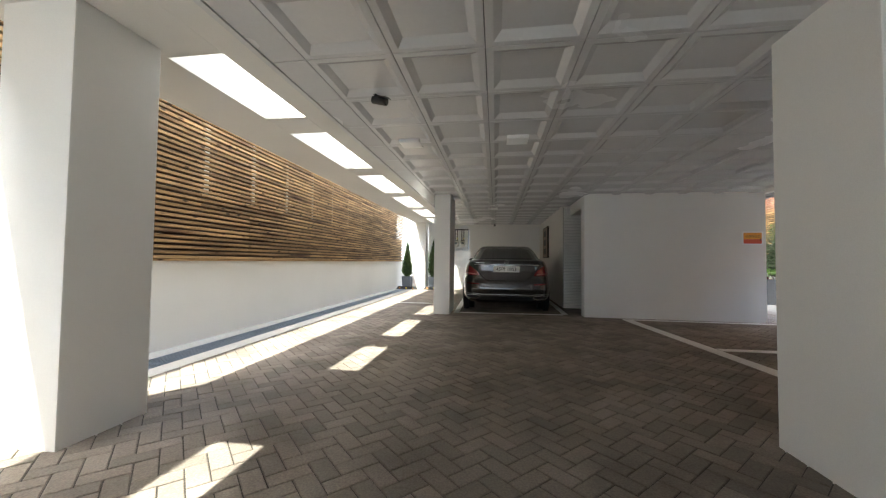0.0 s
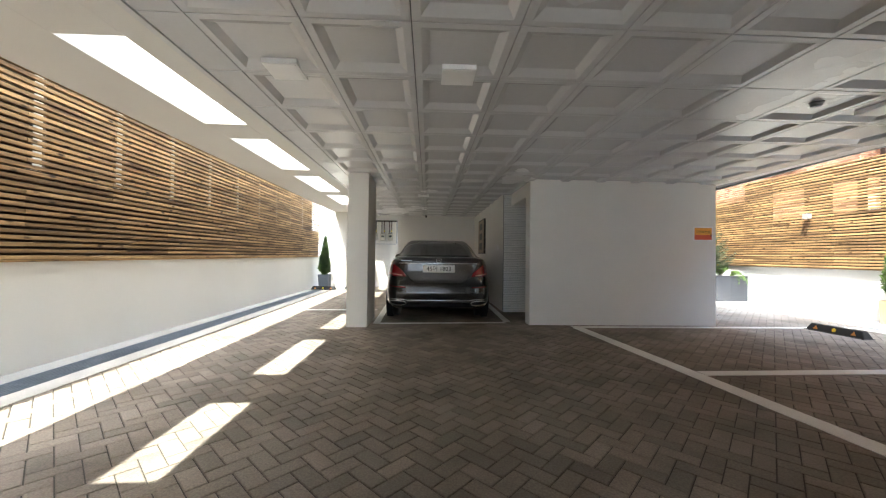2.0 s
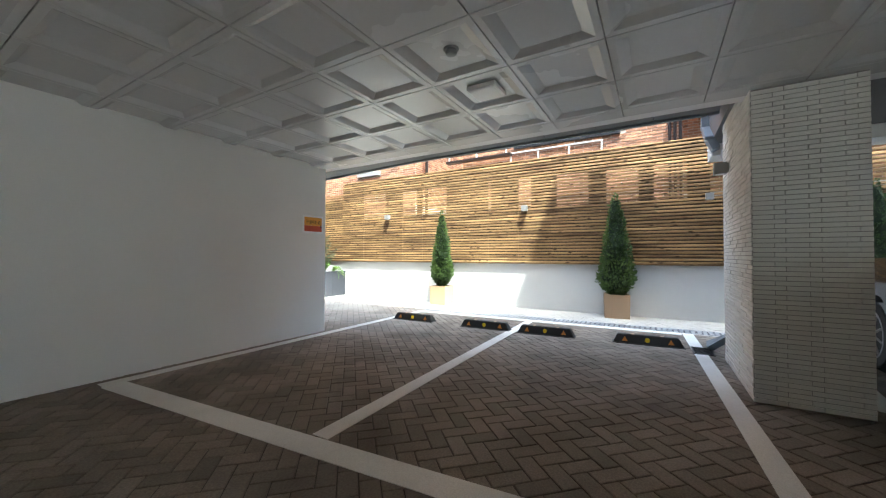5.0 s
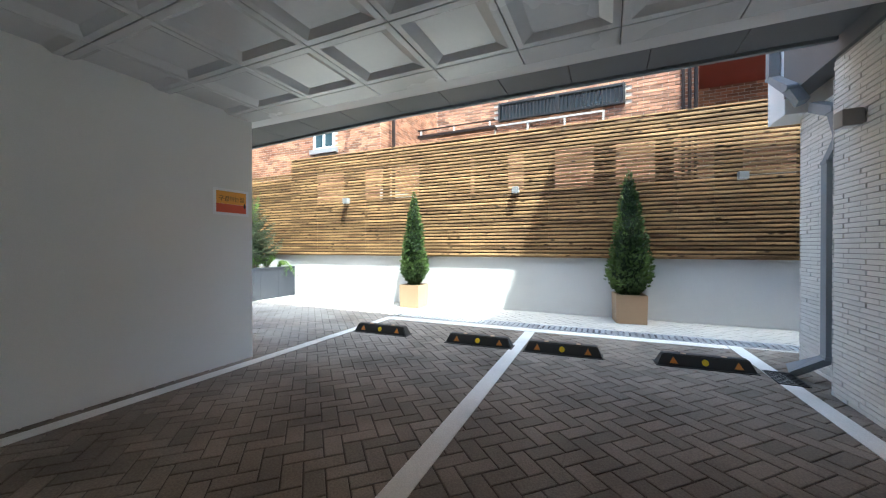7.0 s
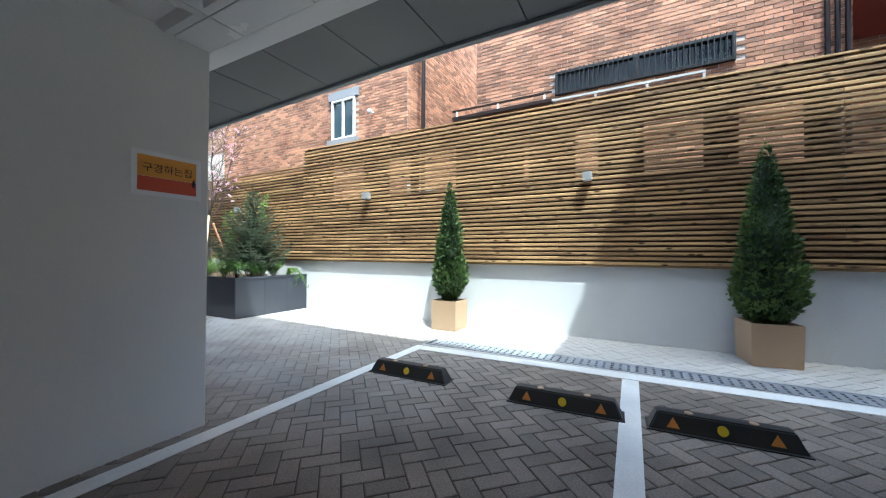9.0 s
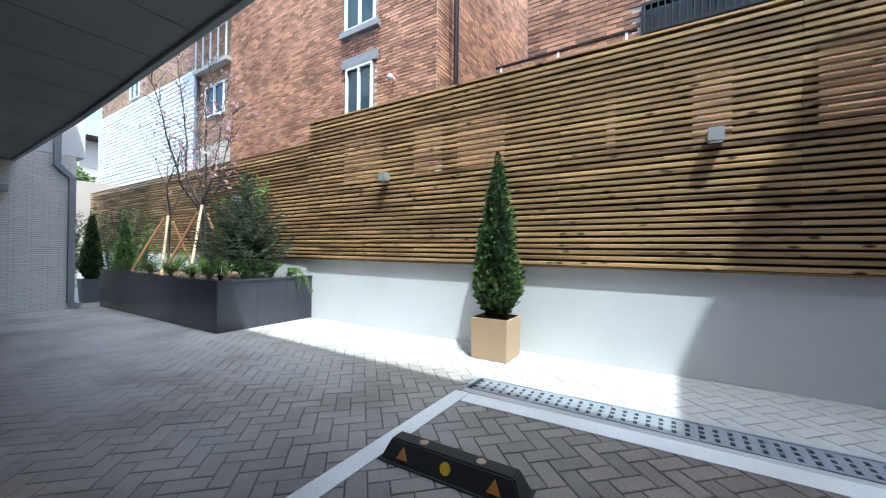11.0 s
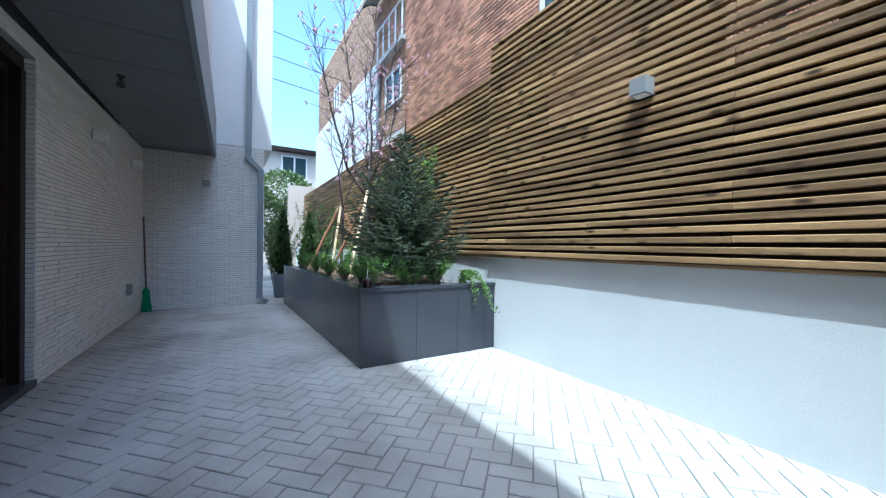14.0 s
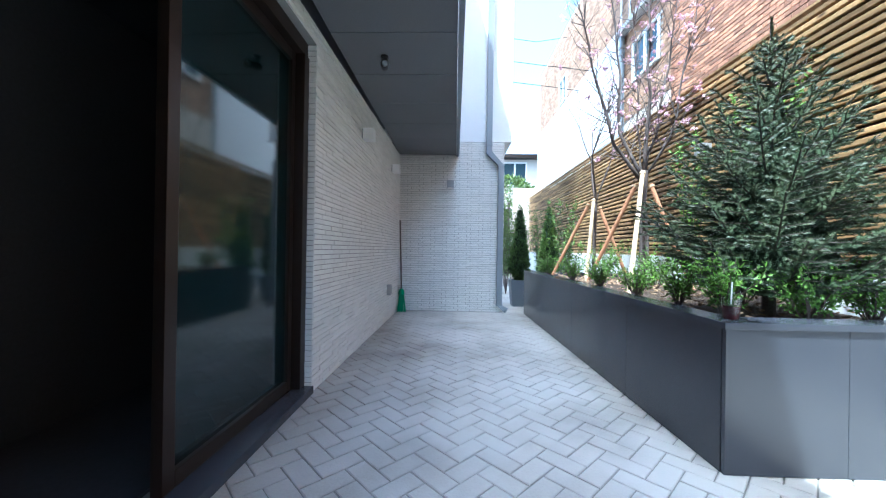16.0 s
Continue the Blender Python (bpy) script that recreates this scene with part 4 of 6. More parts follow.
            part("tyre", lathe([(0.24, -0.12), (0.32, -0.115), (0.335, -0.09), (0.335, 0.09), (0.32, 0.117), (0.245, 0.12)], 32), M_RUBBER, w, "black tyre", smooth=False)
            rim = bmesh.new()
            tube([(0.232 * math.cos(a), 0.232 * math.sin(a), 0.112) for a in np.linspace(0, 2 * math.pi, 25)], 0.014, 6, rim, cap=False)
            for q in range(10):
                a = 2 * math.pi * q / 10
                tube([(0.03 * math.cos(a), 0.03 * math.sin(a), 0.116), (0.225 * math.cos(a + 0.06), 0.225 * math.sin(a + 0.06), 0.124)], [0.016, 0.010], 5, rim)
            lathe([(0.05, 0.10), (0.05, 0.125), (0.02, 0.13)], 16, rim)
            part("rim", rim, M_ALLOY, w, "silver spoked rim")
        # rear lamps, reflectors, tailpipes
        def lamp(u, v, o):
            z = 0.775 + 0.215 * v
            inner = 0.54 + 0.24 * v ** 1.6
            outer = at_z(LOWER, z)[3] * (0.985 - 0.02 * v)
            return rear(LOWER, s * (inner + (outer - inner) * u), z, o)
        lampo = part("tail_light", patch(lamp, 8, 10, 0.010), M_TAIL, car, "glossy red tail light", smooth=True)
        def band(u, v, o):
            x = 0.60 + 0.28 * u
            return rear(LOWER, s * x, 0.785 + 0.022 * v + 0.03 * u, o + 0.008)
        part("lamp_band", patch(band, 2, 8, 0.005), M_REDLIGHTBAND, lampo, "pale band in the tail light", smooth=True)
        part("bumper_reflector", patch(lambda u, v, o: rear(LOWER, s * (0.54 + 0.33 * u), 0.596 + 0.018 * v + 0.012 * u, o), 2, 8), M_TAIL, car, "slim red reflector", smooth=True)
        bm = bmesh.new()
        tube([rear(LOWER, s * (0.67 + 0.145 * math.cos(a) * (1 + 0.12 * math.sin(a))), 0.345 + 0.04 * math.sin(a), 0.012) for a in np.linspace(0, 2 * math.pi, 21)], 0.010, 6, bm, cap=False)
        part("tailpipe_trim", bm, M_CHROME, car, "chrome tailpipe trim", smooth=True)
        # tailpipe hollow: its shade is a black patch on the bumper
        part("tailpipe", patch(lambda u, v, o: rear(LOWER, s * (0.54 + 0.26 * u), 0.315 + 0.06 * v, o), 2, 6), M_RECESS_SHADE, car, "black patch standing for the shaded tailpipe opening")
    part("diffuser", patch(lambda u, v, o: rear(LOWER, (2 * u - 1) * 0.80, 0.235 + 0.125 * v, o), 3, 12, 0.005), M_RUBBER, car, "black lower bumper")
    bm = bmesh.new()
    tube([rear(LOWER, x, 0.395 - 0.0 * abs(x) + (0.012 if abs(x) > 0.5 else 0), 0.010) for x in np.linspace(-0.86, 0.86, 20)], 0.009, 6, bm)
    part("bumper_trim", bm, M_CHROME, car, "chrome bumper strip", smooth=True)
    part("boot_trim", patch(lambda u, v, o: rear(LOWER, (2 * u - 1) * (0.66 - 0.0 * v), 0.985 + 0.018 * v, o), 2, 14, 0.012), M_CHROME, car, "chrome boot strip", smooth=True)
    bm = bmesh.new()
    tube([rear(LOWER, math.copysign(0.44 + 0.22 * q, x), 0.70 + 0.27 * q, 0.001) for x, q in [(-1, 1), (-1, 0.75), (-1, 0.5), (-1, 0.25), (-1, 0.08)]] +
         [rear(LOWER, x, 0.675, 0.001) for x in (-0.38, -0.2, 0.0, 0.2, 0.38)] +
         [rear(LOWER, math.copysign(0.44 + 0.22 * q, x), 0.70 + 0.27 * q, 0.001) for x, q in [(1, 0.08), (1, 0.25), (1, 0.5), (1, 0.75), (1, 1)]], 0.0075, 5, bm)
    part("boot_gap", bm, M_RECESS_SHADE, car, "dark gap round the boot lid")
    badge = bmesh.new()
    for a in (math.pi / 2, math.pi * 7 / 6, math.pi * 11 / 6):
        tube([(0, 0.082, 1.045), (0.04 * math.cos(a), 0.082, 1.045 + 0.04 * math.sin(a))], 0.004, 5, badge)
    tube([(0.042 * math.cos(a), 0.082, 1.045 + 0.042 * math.sin(a)) for a in np.linspace(0, 2 * math.pi, 19)], 0.006, 6, badge, cap=False)
    part("badge", badge, M_CHROME, car, "round chrome badge", smooth=True)
    part("lettering_bar", box(-0.62, -0.44, 0.088, 0.094, 1.030, 1.041, 0.001), M_ALLOY, car, "small chrome lettering")
    plate = part("number_plate", box(-0.262, 0.262, 0.072, 0.080, 0.845, 0.965, 0.003), M_PLATE, car, "white number plate")
    if plate_text:
        t = bpy.data.curves.new("plate_lettering", "FONT")
        t.body, t.size, t.align_x, t.extrude, t.offset = plate_text, 0.096, "CENTER", 0.0005, 0.0006
        t.materials.append(M_BLACKMETAL)
        o = new("plate_lettering", t)
        o.parent = plate
        o.matrix_basis = pose(0, 0.0710, 0.874, 90, 0, 0)
        tagged(o, "black plate characters")
    return car


M_CARGREY = mat("dark_grey_car_paint", (0.05, 0.046, 0.048), 0.25, 0.02, 3, 300, 0.0, metal=0.7, coat=1.0)
M_CARBLACK = mat("black_blue_car_paint", (0.012, 0.016, 0.028), 0.22, 0.02, 3, 300, 0.0, metal=0.3, coat=1.0)
M_CHROME = mat("chrome", (0.7, 0.7, 0.7), 0.12, 0.0, 3, 100, 0.0, metal=1.0)
M_ALLOY = mat("silver_alloy", (0.5, 0.5, 0.52), 0.3, 0.02, 3, 100, 0.0, metal=0.9)
M_TAIL = mat("red_lamp_plastic", (0.22, 0.008, 0.012), 0.12, 0.03, 9, 60, 0.0, coat=0.8)
M_REDLIGHTBAND = mat("pale_lamp_band", (0.55, 0.22, 0.2), 0.2, 0.02, 9, 60, 0.0)
M_PLATE = mat("plate_white", (0.72, 0.72, 0.70), 0.4, 0.02, 9, 60, 0.0)
sedan((2.11, 9.04, 0.0), -0.5, M_CARGREY, "dark grey four-door saloon parked in the white-lined bay", "45머 1803")
sedan((9.37, 2.06, 0.0), 88, M_CARBLACK, "black saloon parked beyond the tiled pier", "")

# ---- plants ----
def leaf_mesh(name, blades, material, parent, label=""):
    """blades: (base, direction, side, length, width) each a pointed leaf of two halves."""
    verts, faces = [], []
    for p, d, s, l, w in blades:
        o = len(verts)
        m = p + d * l * 0.45
        n = d.cross(s) * w * 0.25
        verts += [p, m - s * w / 2 - n, p + d * l, m + s * w / 2 - n, m]
        faces += [(o, o + 1, o + 4), (o + 1, o + 2, o + 4), (o + 2, o + 3, o + 4), (o + 3, o, o + 4)]
    return link_mesh(name, verts, faces, material, parent, label)


def unit(rnd):
    while True:
        v = Vector((rnd.uniform(-1, 1), rnd.uniform(-1, 1), rnd.uniform(-1, 1)))
        if 0.05 < v.length < 1:
            return v.normalized()


def square_pot(at, w, h, rz, material, label, taper=0.0):
    pot = thing("plant_pot", (at[0], at[1], 0.0), label, "plant pot", "", rz=rz)
    bm = bmesh.new()
    rings = []
    for half, z in ((w / 2 * (1 - taper), 0.0), (w / 2, h), (w / 2 - 0.02, h), (w / 2 - 0.02, h - 0.05)):
        rings.append([bm.verts.new((a * half, b * half, z)) for a, b in ((-1, -1), (1, -1), (1, 1), (-1, 1))])
    for a, b in zip(rings, rings[1:]):
        for k in range(4):
            bm.faces.new((a[k], a[(k + 1) % 4], b[(k + 1) % 4], b[k]))
    bm.faces.new(rings[0][::-1])
    bmesh.ops.bevel(bm, geom=[e for e in bm.edges if e.calc_length() > 0.1], offset=0.004, segments=2, affect="EDGES")
    part("shell", bm, material, pot)
    half = w / 2 - 0.022
    part("soil", box(-half, half, -half, half, h - 0.09, h - 0.045), M_SOIL, pot, "dark soil")
    return pot


def thuja(at, z0, height, radius, seed, label, density=1.0):
    """A dense pointed evergreen of upright scale-leaf sprays."""
    rnd = random.Random(seed)
    tree = thing("conifer_shrub", (at[0], at[1], z0), label, "evergreen tree", "pointed evergreens")
    part("trunk", tube([(0, 0, -0.05), (0.005, 0, 0.25 * height), (0, 0.005, 0.9 * height)], [0.022, 0.016, 0.004], 7), M_BARK, tree, "thin brown trunk")
    lumps = [(rnd.uniform(0, 6.28), rnd.uniform(0.05, 0.95), rnd.uniform(0.25, 0.5)) for _ in range(26)]

    def rad(h, a):
        base = radius * (min(h / 0.16, 1.0) ** 0.5 if h < 0.16 else 1.0) * (1 - max(h - 0.16, 0) / 0.84) ** 0.72 + 0.012
        for la, lh, ls in lumps:
            da = abs((a - la + math.pi) % (2 * math.pi) - math.pi)
            base *= 1 + 0.16 * ls * math.exp(-(da / ls) ** 2 - ((h - lh) / 0.07) ** 2) * 3 - 0.016
        return base
    # closed dark hull: paints the crown's inner shade and blocks the view through
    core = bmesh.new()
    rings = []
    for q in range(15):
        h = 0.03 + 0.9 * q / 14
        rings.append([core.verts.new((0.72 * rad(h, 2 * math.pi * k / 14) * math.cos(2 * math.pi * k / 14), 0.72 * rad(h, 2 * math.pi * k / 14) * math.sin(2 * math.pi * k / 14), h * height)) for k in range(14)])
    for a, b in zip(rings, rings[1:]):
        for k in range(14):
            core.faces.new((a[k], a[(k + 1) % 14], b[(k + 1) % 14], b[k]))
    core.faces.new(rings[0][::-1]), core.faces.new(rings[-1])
    part("inner_growth", core, M_CROWN_SHADE, tree, "dark core standing for the shade inside the crown")
    blades = []
    for _ in range(int(3600 * density)):
        h = 1 - rnd.random() ** 0.62
        a = rnd.uniform(0, 2 * math.pi)
        r = rad(h, a) * rnd.uniform(0.68, 1.03)
        out = Vector((math.cos(a), math.sin(a), 0))
        p = out * r + Vector((0, 0, h * height))
        grow = (out * rnd.uniform(0.3, 0.9) + Vector((0, 0, rnd.uniform(0.2, 0.9))) + unit(rnd) * 0.45).normalized()
        flat = grow.cross(unit(rnd)).normalized()
        size = rnd.uniform(0.022, 0.056) * (0.75 + 0.4 * (1 - h))
        for k in (-2, -1, 0, 1, 2):
            d = (grow + flat * 0.42 * k).normalized()
            s = d.cross(grow.cross(flat)).normalized()
            blades.append((p + grow * size * 0.12 * (2 - abs(k)) - out * 0.01, d, s, size * (1 - 0.12 * abs(k)), size * 0.30))
    leaf_mesh("foliage", blades, M_THUJA, tree, "green scale-leaf sprays")
    return tree


M_CROWN_SHADE = mat("crown_shade", (0.018, 0.035, 0.012), 0.9, 0.4, 40, 120, 0.8, bumpd=0.02)
square_pot((10.18, 9.10), 0.40, 0.42, 0, M_POTTAN, "square tan planter pot on the pavers", 0.04)
thuja((10.18, 9.10), 0.40, 1.74, 0.37, 1, "tall pointed evergreen in a square tan pot")
square_pot((10.33, 5.50), 0.42, 0.42, 8, M_POTTAN, "square tan planter pot by the grey wall", 0.04)
thuja((10.33, 5.50), 0.36, 1.88, 0.47, 2, "broad pointed evergreen in a square tan pot")
square_pot((10.3, 2.3), 0.42, 0.42, 5, M_POTTAN, "square tan planter pot in the shade", 0.04)
thuja((10.3, 2.3), 0.38, 1.8, 0.4, 3, "pointed evergreen in a square tan pot in the shade", 0.5)
for k, (x, y, w, ht, r) in enumerate(((-1.45, 15.2, 0.36, 1.35, 0.27), (-0.45, 15.35, 0.36, 1.45, 0.30), (8.98, 17.25, 0.34, 1.35, 0.26), (9.45, 17.1, 0.34, 1.30, 0.26))):
    lift = 0.02
    square_pot((x, y), w, 0.46, 0, M_POTGREY, "tapered slate-grey planter pot", 0.2)
    thuja((x, y), 0.44, ht, r, 10 + k, "pointed evergreen in a slate-grey pot", 0.6)

# the raised granite planter
planter = thing("raised_planter", (0, 0, 0), "raised planter clad in dark polished granite", "planter")
X0, X1, Y0, Y1 = 9.02, wall_x(12.5) - 0.004, 12.44, 16.4


def front_x(y):
    return X0 - 0.028 * (y - Y0)


def slab(y0, y1, z0, z1, t, name, label):
    return part(name, prism([(front_x(y0), y0), (front_x(y0) + t, y0), (front_x(y1) + t, y1), (front_x(y1), y1)], z0, z1, 0.003), M_GRANITE, planter, label)


ys = [Y0 + 0.024, 13.3, 14.35, 15.4, Y1]
for a, b in zip(ys, ys[1:]):
    slab(a + 0.001, b - 0.001, 0.0, 0.645, 0.04, "granite_panel", "dark granite slab")
for a, b in ((X0, 9.55), (9.55, 10.0), (10.0, X1)):
    part("granite_panel", box(a + 0.001, b - 0.001, Y0, Y0 + 0.022, 0.0, 0.645, 0.002), M_GRANITE, planter, "dark granite slab")
part("coping", prism([(X0 - 0.012, Y0 - 0.012), (X1, Y0 - 0.012), (X1, Y0 + 0.14), (X0 + 0.12, Y0 + 0.14), (front_x(Y1) + 0.12, Y1), (front_x(Y1) - 0.012, Y1)], 0.646, 0.676, 0.003), M_GRANITE, planter, "dark granite coping")
part("granite_panel", box(front_x(Y1), X1, Y1, Y1 + 0.04, 0.0, 0.65, 0.002), M_GRANITE, planter, "dark granite end slab")
soil = bmesh.new()
grid = [[soil.verts.new((9.06 + (X1 - 9.07) * u / 14 - 0.02 * (v / 36) * 3 * (1 - u / 14), Y0 + 0.03 + (Y1 - Y0 - 0.04) * v / 36, 0.60 + 0.05 * noise.noise(Vector((u * 0.4, v * 0.3, 0))))) for u in range(15)] for v in range(37)]
for v in range(36):
    for u in range(14):
        soil.faces.new((grid[v][u], grid[v][u + 1], grid[v + 1][u + 1], grid[v + 1][u]))
part("soil", soil, M_SOIL, planter, "brown soil and bark chips")
rnd = random.Random(77)
chips = bmesh.new()
for _ in range(500):
    x, y = rnd.uniform(9.15, 10.35), rnd.uniform(12.6, 16.2)
    m = pose(x, y, 0.645 + rnd.uniform(0, 0.015), rnd.uniform(-25, 25), rnd.uniform(-25, 25), rnd.uniform(0, 360))
    b = bmesh.ops.create_cube(chips, size=1.0, matrix=m @ Matrix.Diagonal((rnd.uniform(0.02, 0.045), rnd.uniform(0.01, 0.02), 0.006, 1)))
part("bark_litter", chips, mat("bark_chip", (0.35, 0.24, 0.15), 0.9, 0.2, 30, 100, 0.3, per=0.4), planter, "scattered bark chips", kind="stuff")


def fir(at, z0, height, seed, label):
    """A young fir: whorls of branches with side twigs set with needles."""
    rnd = random.Random(seed)
    tree = thing("fir_tree", (at[0], at[1], z0), label, "fir tree")
    wood = bmesh.new()
    tube([(0, 0, -0.1), (0.01, 0.0, 0.4 * height), (0.0, 0.01, height)], [0.035, 0.022, 0.004], 8, wood)
    verts, faces = [], []

    def needles(a, b, length, step=0.006):
        d = (b - a)
        n = max(int(d.length / step), 2)
        d.normalize()
        u = d.orthogonal().normalized()
        w = d.cross(u)
        for q in range(n):
            p = a.lerp(b, q / n)
            for _ in range(4):
                t = rnd.uniform(0, 2 * math.pi)
                r = (math.cos(t) * u + math.sin(t) * w)
                if r.z < -0.75:
                    continue
                tip = p + (r * 0.8 + d * 0.7).normalized() * length * rnd.uniform(0.8, 1.15)
                s = d.cross(r).normalized() * 0.0036
                o = len(verts)
                verts.extend((p - s, p + s, tip))
                faces.append((o, o + 1, o + 2))
    levels = 15
    for q in range(levels):
        f = q / (levels - 1)
        z = height * (0.08 + 0.80 * f)
        reach = (0.78 - 0.22 * max(0.22 - f, 0) / 0.22) * (1 - f) ** 1.0 + 0.06
        count = 9 if f < 0.6 else 6
        turn = q * 2.4
        for k in range(count):
            a = turn + 2 * math.pi * k / count + rnd.uniform(-0.22, 0.22)
            out = Vector((math.cos(a), math.sin(a), 0))
            L = reach * rnd.uniform(0.68, 1.12)
            rise = rnd.uniform(0.12, 0.30) + 0.55 * f
            pts = [Vector((0, 0, z)) + out * L * s + Vector((0, 0, L * (rise * s + 0.20 * s * s - 0.10 * math.sin(3 * s)))) for s in (0, 0.33, 0.66, 1.0)]
            tube(pts, [0.008, 0.006, 0.004, 0.003], 4, wood)
            for a1, b1 in zip(pts[1:], pts[2:]):
                needles(a1, b1, 0.024)
            side = Vector((-out.y, out.x, 0))
            n = max(int(L / 0.075), 3)
            for s in np.linspace(0.25, 0.92, n):
                base = pts[0].lerp(pts[1], s * 3) if s < 0.33 else pts[1].lerp(pts[2], s * 3 - 1) if s < 0.66 else pts[2].lerp(pts[3], s * 3 - 2)
                for sg in (-1, 1):
                    l2 = L * 0.46 * (1.08 - s) * rnd.uniform(0.75, 1.15) + 0.04
                    way = (out * 0.85 + side * sg * 0.62 + Vector((0, 0, rnd.uniform(0.0, 0.22)))).normalized()
                    tip = base + way * l2
                    tube([base, tip], [0.0035, 0.002], 3, wood)
                    needles(base, tip, 0.022)
                    if l2 > 0.16:
                        for side_sg in (-1, 1):
                            b2 = base.lerp(tip, rnd.uniform(0.4, 0.6))
                            t2 = b2 + (way + side * side_sg * 0.6).normalized() * l2 * 0.42
                            needles(b2, t2, 0.020)
    # dark cone among the whorls, coloured as the shade between branches
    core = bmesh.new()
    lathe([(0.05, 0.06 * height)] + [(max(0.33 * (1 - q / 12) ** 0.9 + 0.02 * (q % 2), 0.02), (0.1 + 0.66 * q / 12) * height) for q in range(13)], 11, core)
    part("inner_growth", core, M_CROWN_SHADE, tree, "dark core standing for the shade inside the crown")
    needles(Vector((0, 0, height * 0.75)), Vector((0, 0, height)), 0.020)
    part("trunk", wood, M_BARK, tree, "brown trunk and branches")
    link_mesh("needles", verts, faces, M_FIR, tree, "blue-green needles")
    return tree


fir((9.66, 12.98), 0.63, 1.74, 5, "young blue-green fir in the raised planter")


def grow(bm, p, d, length, radius, depth, rnd, tips, spread=0.5, up=0.25):
    pts, q = [p], p
    steps = 3
    for k in range(steps):
        d = (d + unit(rnd) * 0.13 + Vector((0, 0, up * 0.25))).normalized()
        q = q + d * length / steps
        pts.append(q)
    tube(pts, [radius * (1 - 0.28 * k / steps) for k in range(steps + 1)], 6 if depth > 2 else 4, bm, cap=False)
    tips.append((pts[1], d, depth)), tips.append((pts[-1], d, depth))
    if depth == 0:
        return
    for _ in range(2 if rnd.random() < 0.55 else 3):
        nd = (d + unit(rnd) * spread + Vector((0, 0, up))).normalized()
        grow(bm, q, nd, length * rnd.uniform(0.62, 0.85), radius * 0.62, depth - 1, rnd, tips, spread, up)


def bare_tree(at, z0, first, radius, depth, seed, label, leaves=0, spread=0.5, up=0.3, stems=3):
    rnd = random.Random(seed)
    tree = thing("young_tree", (at[0], at[1], z0), label, "tree")
    bm = bmesh.new()
    tips = []
    top = Vector((0.02, 0.0, first))
    tube([(0, 0, -0.1), (0.015, 0.01, first * 0.5), top], [radius, radius * 0.9, radius * 0.85], 9, bm, cap=False)
    for k in range(stems):
        a = 2 * math.pi * k / stems + rnd.uniform(-0.3, 0.3)
        d = Vector((0.42 * math.cos(a), 0.42 * math.sin(a), 1)).normalized()
        grow(bm, top, d, first * 0.62, radius * 0.62, depth, rnd, tips, spread, up)
    part("trunk", bm, M_BARK, tree, "grey-brown trunk and bare branches")
    if leaves:
        blades = []
        for p, d, dep in tips:
            if dep <= 2:
                for _ in range(leaves):
                    dd = (d + unit(rnd) * 0.9).normalized()
                    blades.append((p + unit(rnd) * 0.03, dd, dd.cross(unit(rnd)).normalized(), rnd.uniform(0.03, 0.06), 0.018))
        leaf_mesh("leaves", blades, M_BAMBOO, tree, "small yellow-green leaves")
    return tree


def cherry(at, z0, seed, label):
    """A short trunk that splits into long, nearly upright stems with thin twigs and loose blossom."""
    rnd = random.Random(seed)
    tree = thing("flowering_tree", (at[0], at[1], z0), label, "tree")
    trunk, twigs, blades = bmesh.new(), bmesh.new(), []
    tube([(0, 0, -0.1), (0.02, 0.01, 0.5), (-0.02, 0.0, 0.9), (0.0, 0.0, 1.28)], [0.056, 0.048, 0.044, 0.046], 10, trunk, cap=False)
    for a, lean, length, rad in ((3.3, 0.30, 2.6, 0.024), (2.3, 0.16, 2.9, 0.022), (4.6, 0.10, 2.8, 0.024), (0.4, 0.14, 2.4, 0.018), (5.6, 0.26, 2.2, 0.016), (1.4, 0.22, 2.3, 0.015)):
        out = Vector((math.cos(a), math.sin(a), 0))
        pts = [Vector((0, 0, 1.14 + rnd.uniform(-0.12, 0.1)))]
        for k in range(9):
            f = (k + 1) / 9
            way = (out * lean * (2.2 if k < 2 else 0.75) + Vector((0, 0, 1)) + unit(rnd) * 0.17).normalized()
            pts.append(pts[-1] + way * length / 9)
        tube(pts, [rad * (1 - 0.85 * k / 9) for k in range(10)], 7, trunk)
        for k in range(2, 10):
            for _ in range(5):
                b = pts[k].lerp(pts[k - 1], rnd.random())
                d = (unit(rnd) * 0.7 + out * 0.25 + Vector((0, 0, 0.75))).normalized()
                l = rnd.uniform(0.22, 0.6)
                m = b + d * l * 0.5
                e = m + (d + unit(rnd) * 0.3 + Vector((0, 0, 0.15))).normalized() * l * 0.5
                tube([b, m, e], [0.0055, 0.004, 0.002], 4, twigs)
                for _ in range(2):
                    g = b.lerp(m, rnd.random())
                    h = g + (d + unit(rnd) * 0.8).normalized() * rnd.uniform(0.08, 0.22)
                    tube([g, h], [0.003, 0.0015], 3, twigs)
                    if rnd.random() < 0.35:
                        e = h
                if rnd.random() < 0.9:
                    for _ in range(rnd.randint(2, 5)):
                        c = e + unit(rnd) * 0.025
                        for _ in range(7):
                            dd = unit(rnd)
                            blades.append((c, dd, dd.orthogonal().normalized(), 0.024, 0.021))
    part("trunk", trunk, M_BARK, tree, "grey-brown trunk and upright stems", smooth=True)
    part("twig", twigs, M_BARK, tree, "thin bare twig growth", kind="stuff")
    leaf_mesh("blossom", blades, M_BLOSSOM, tree, "pale pink double blossom")


cherry((9.95, 14.95), 0.62, 9, "slender cherry tree with pink blossom and wooden props")
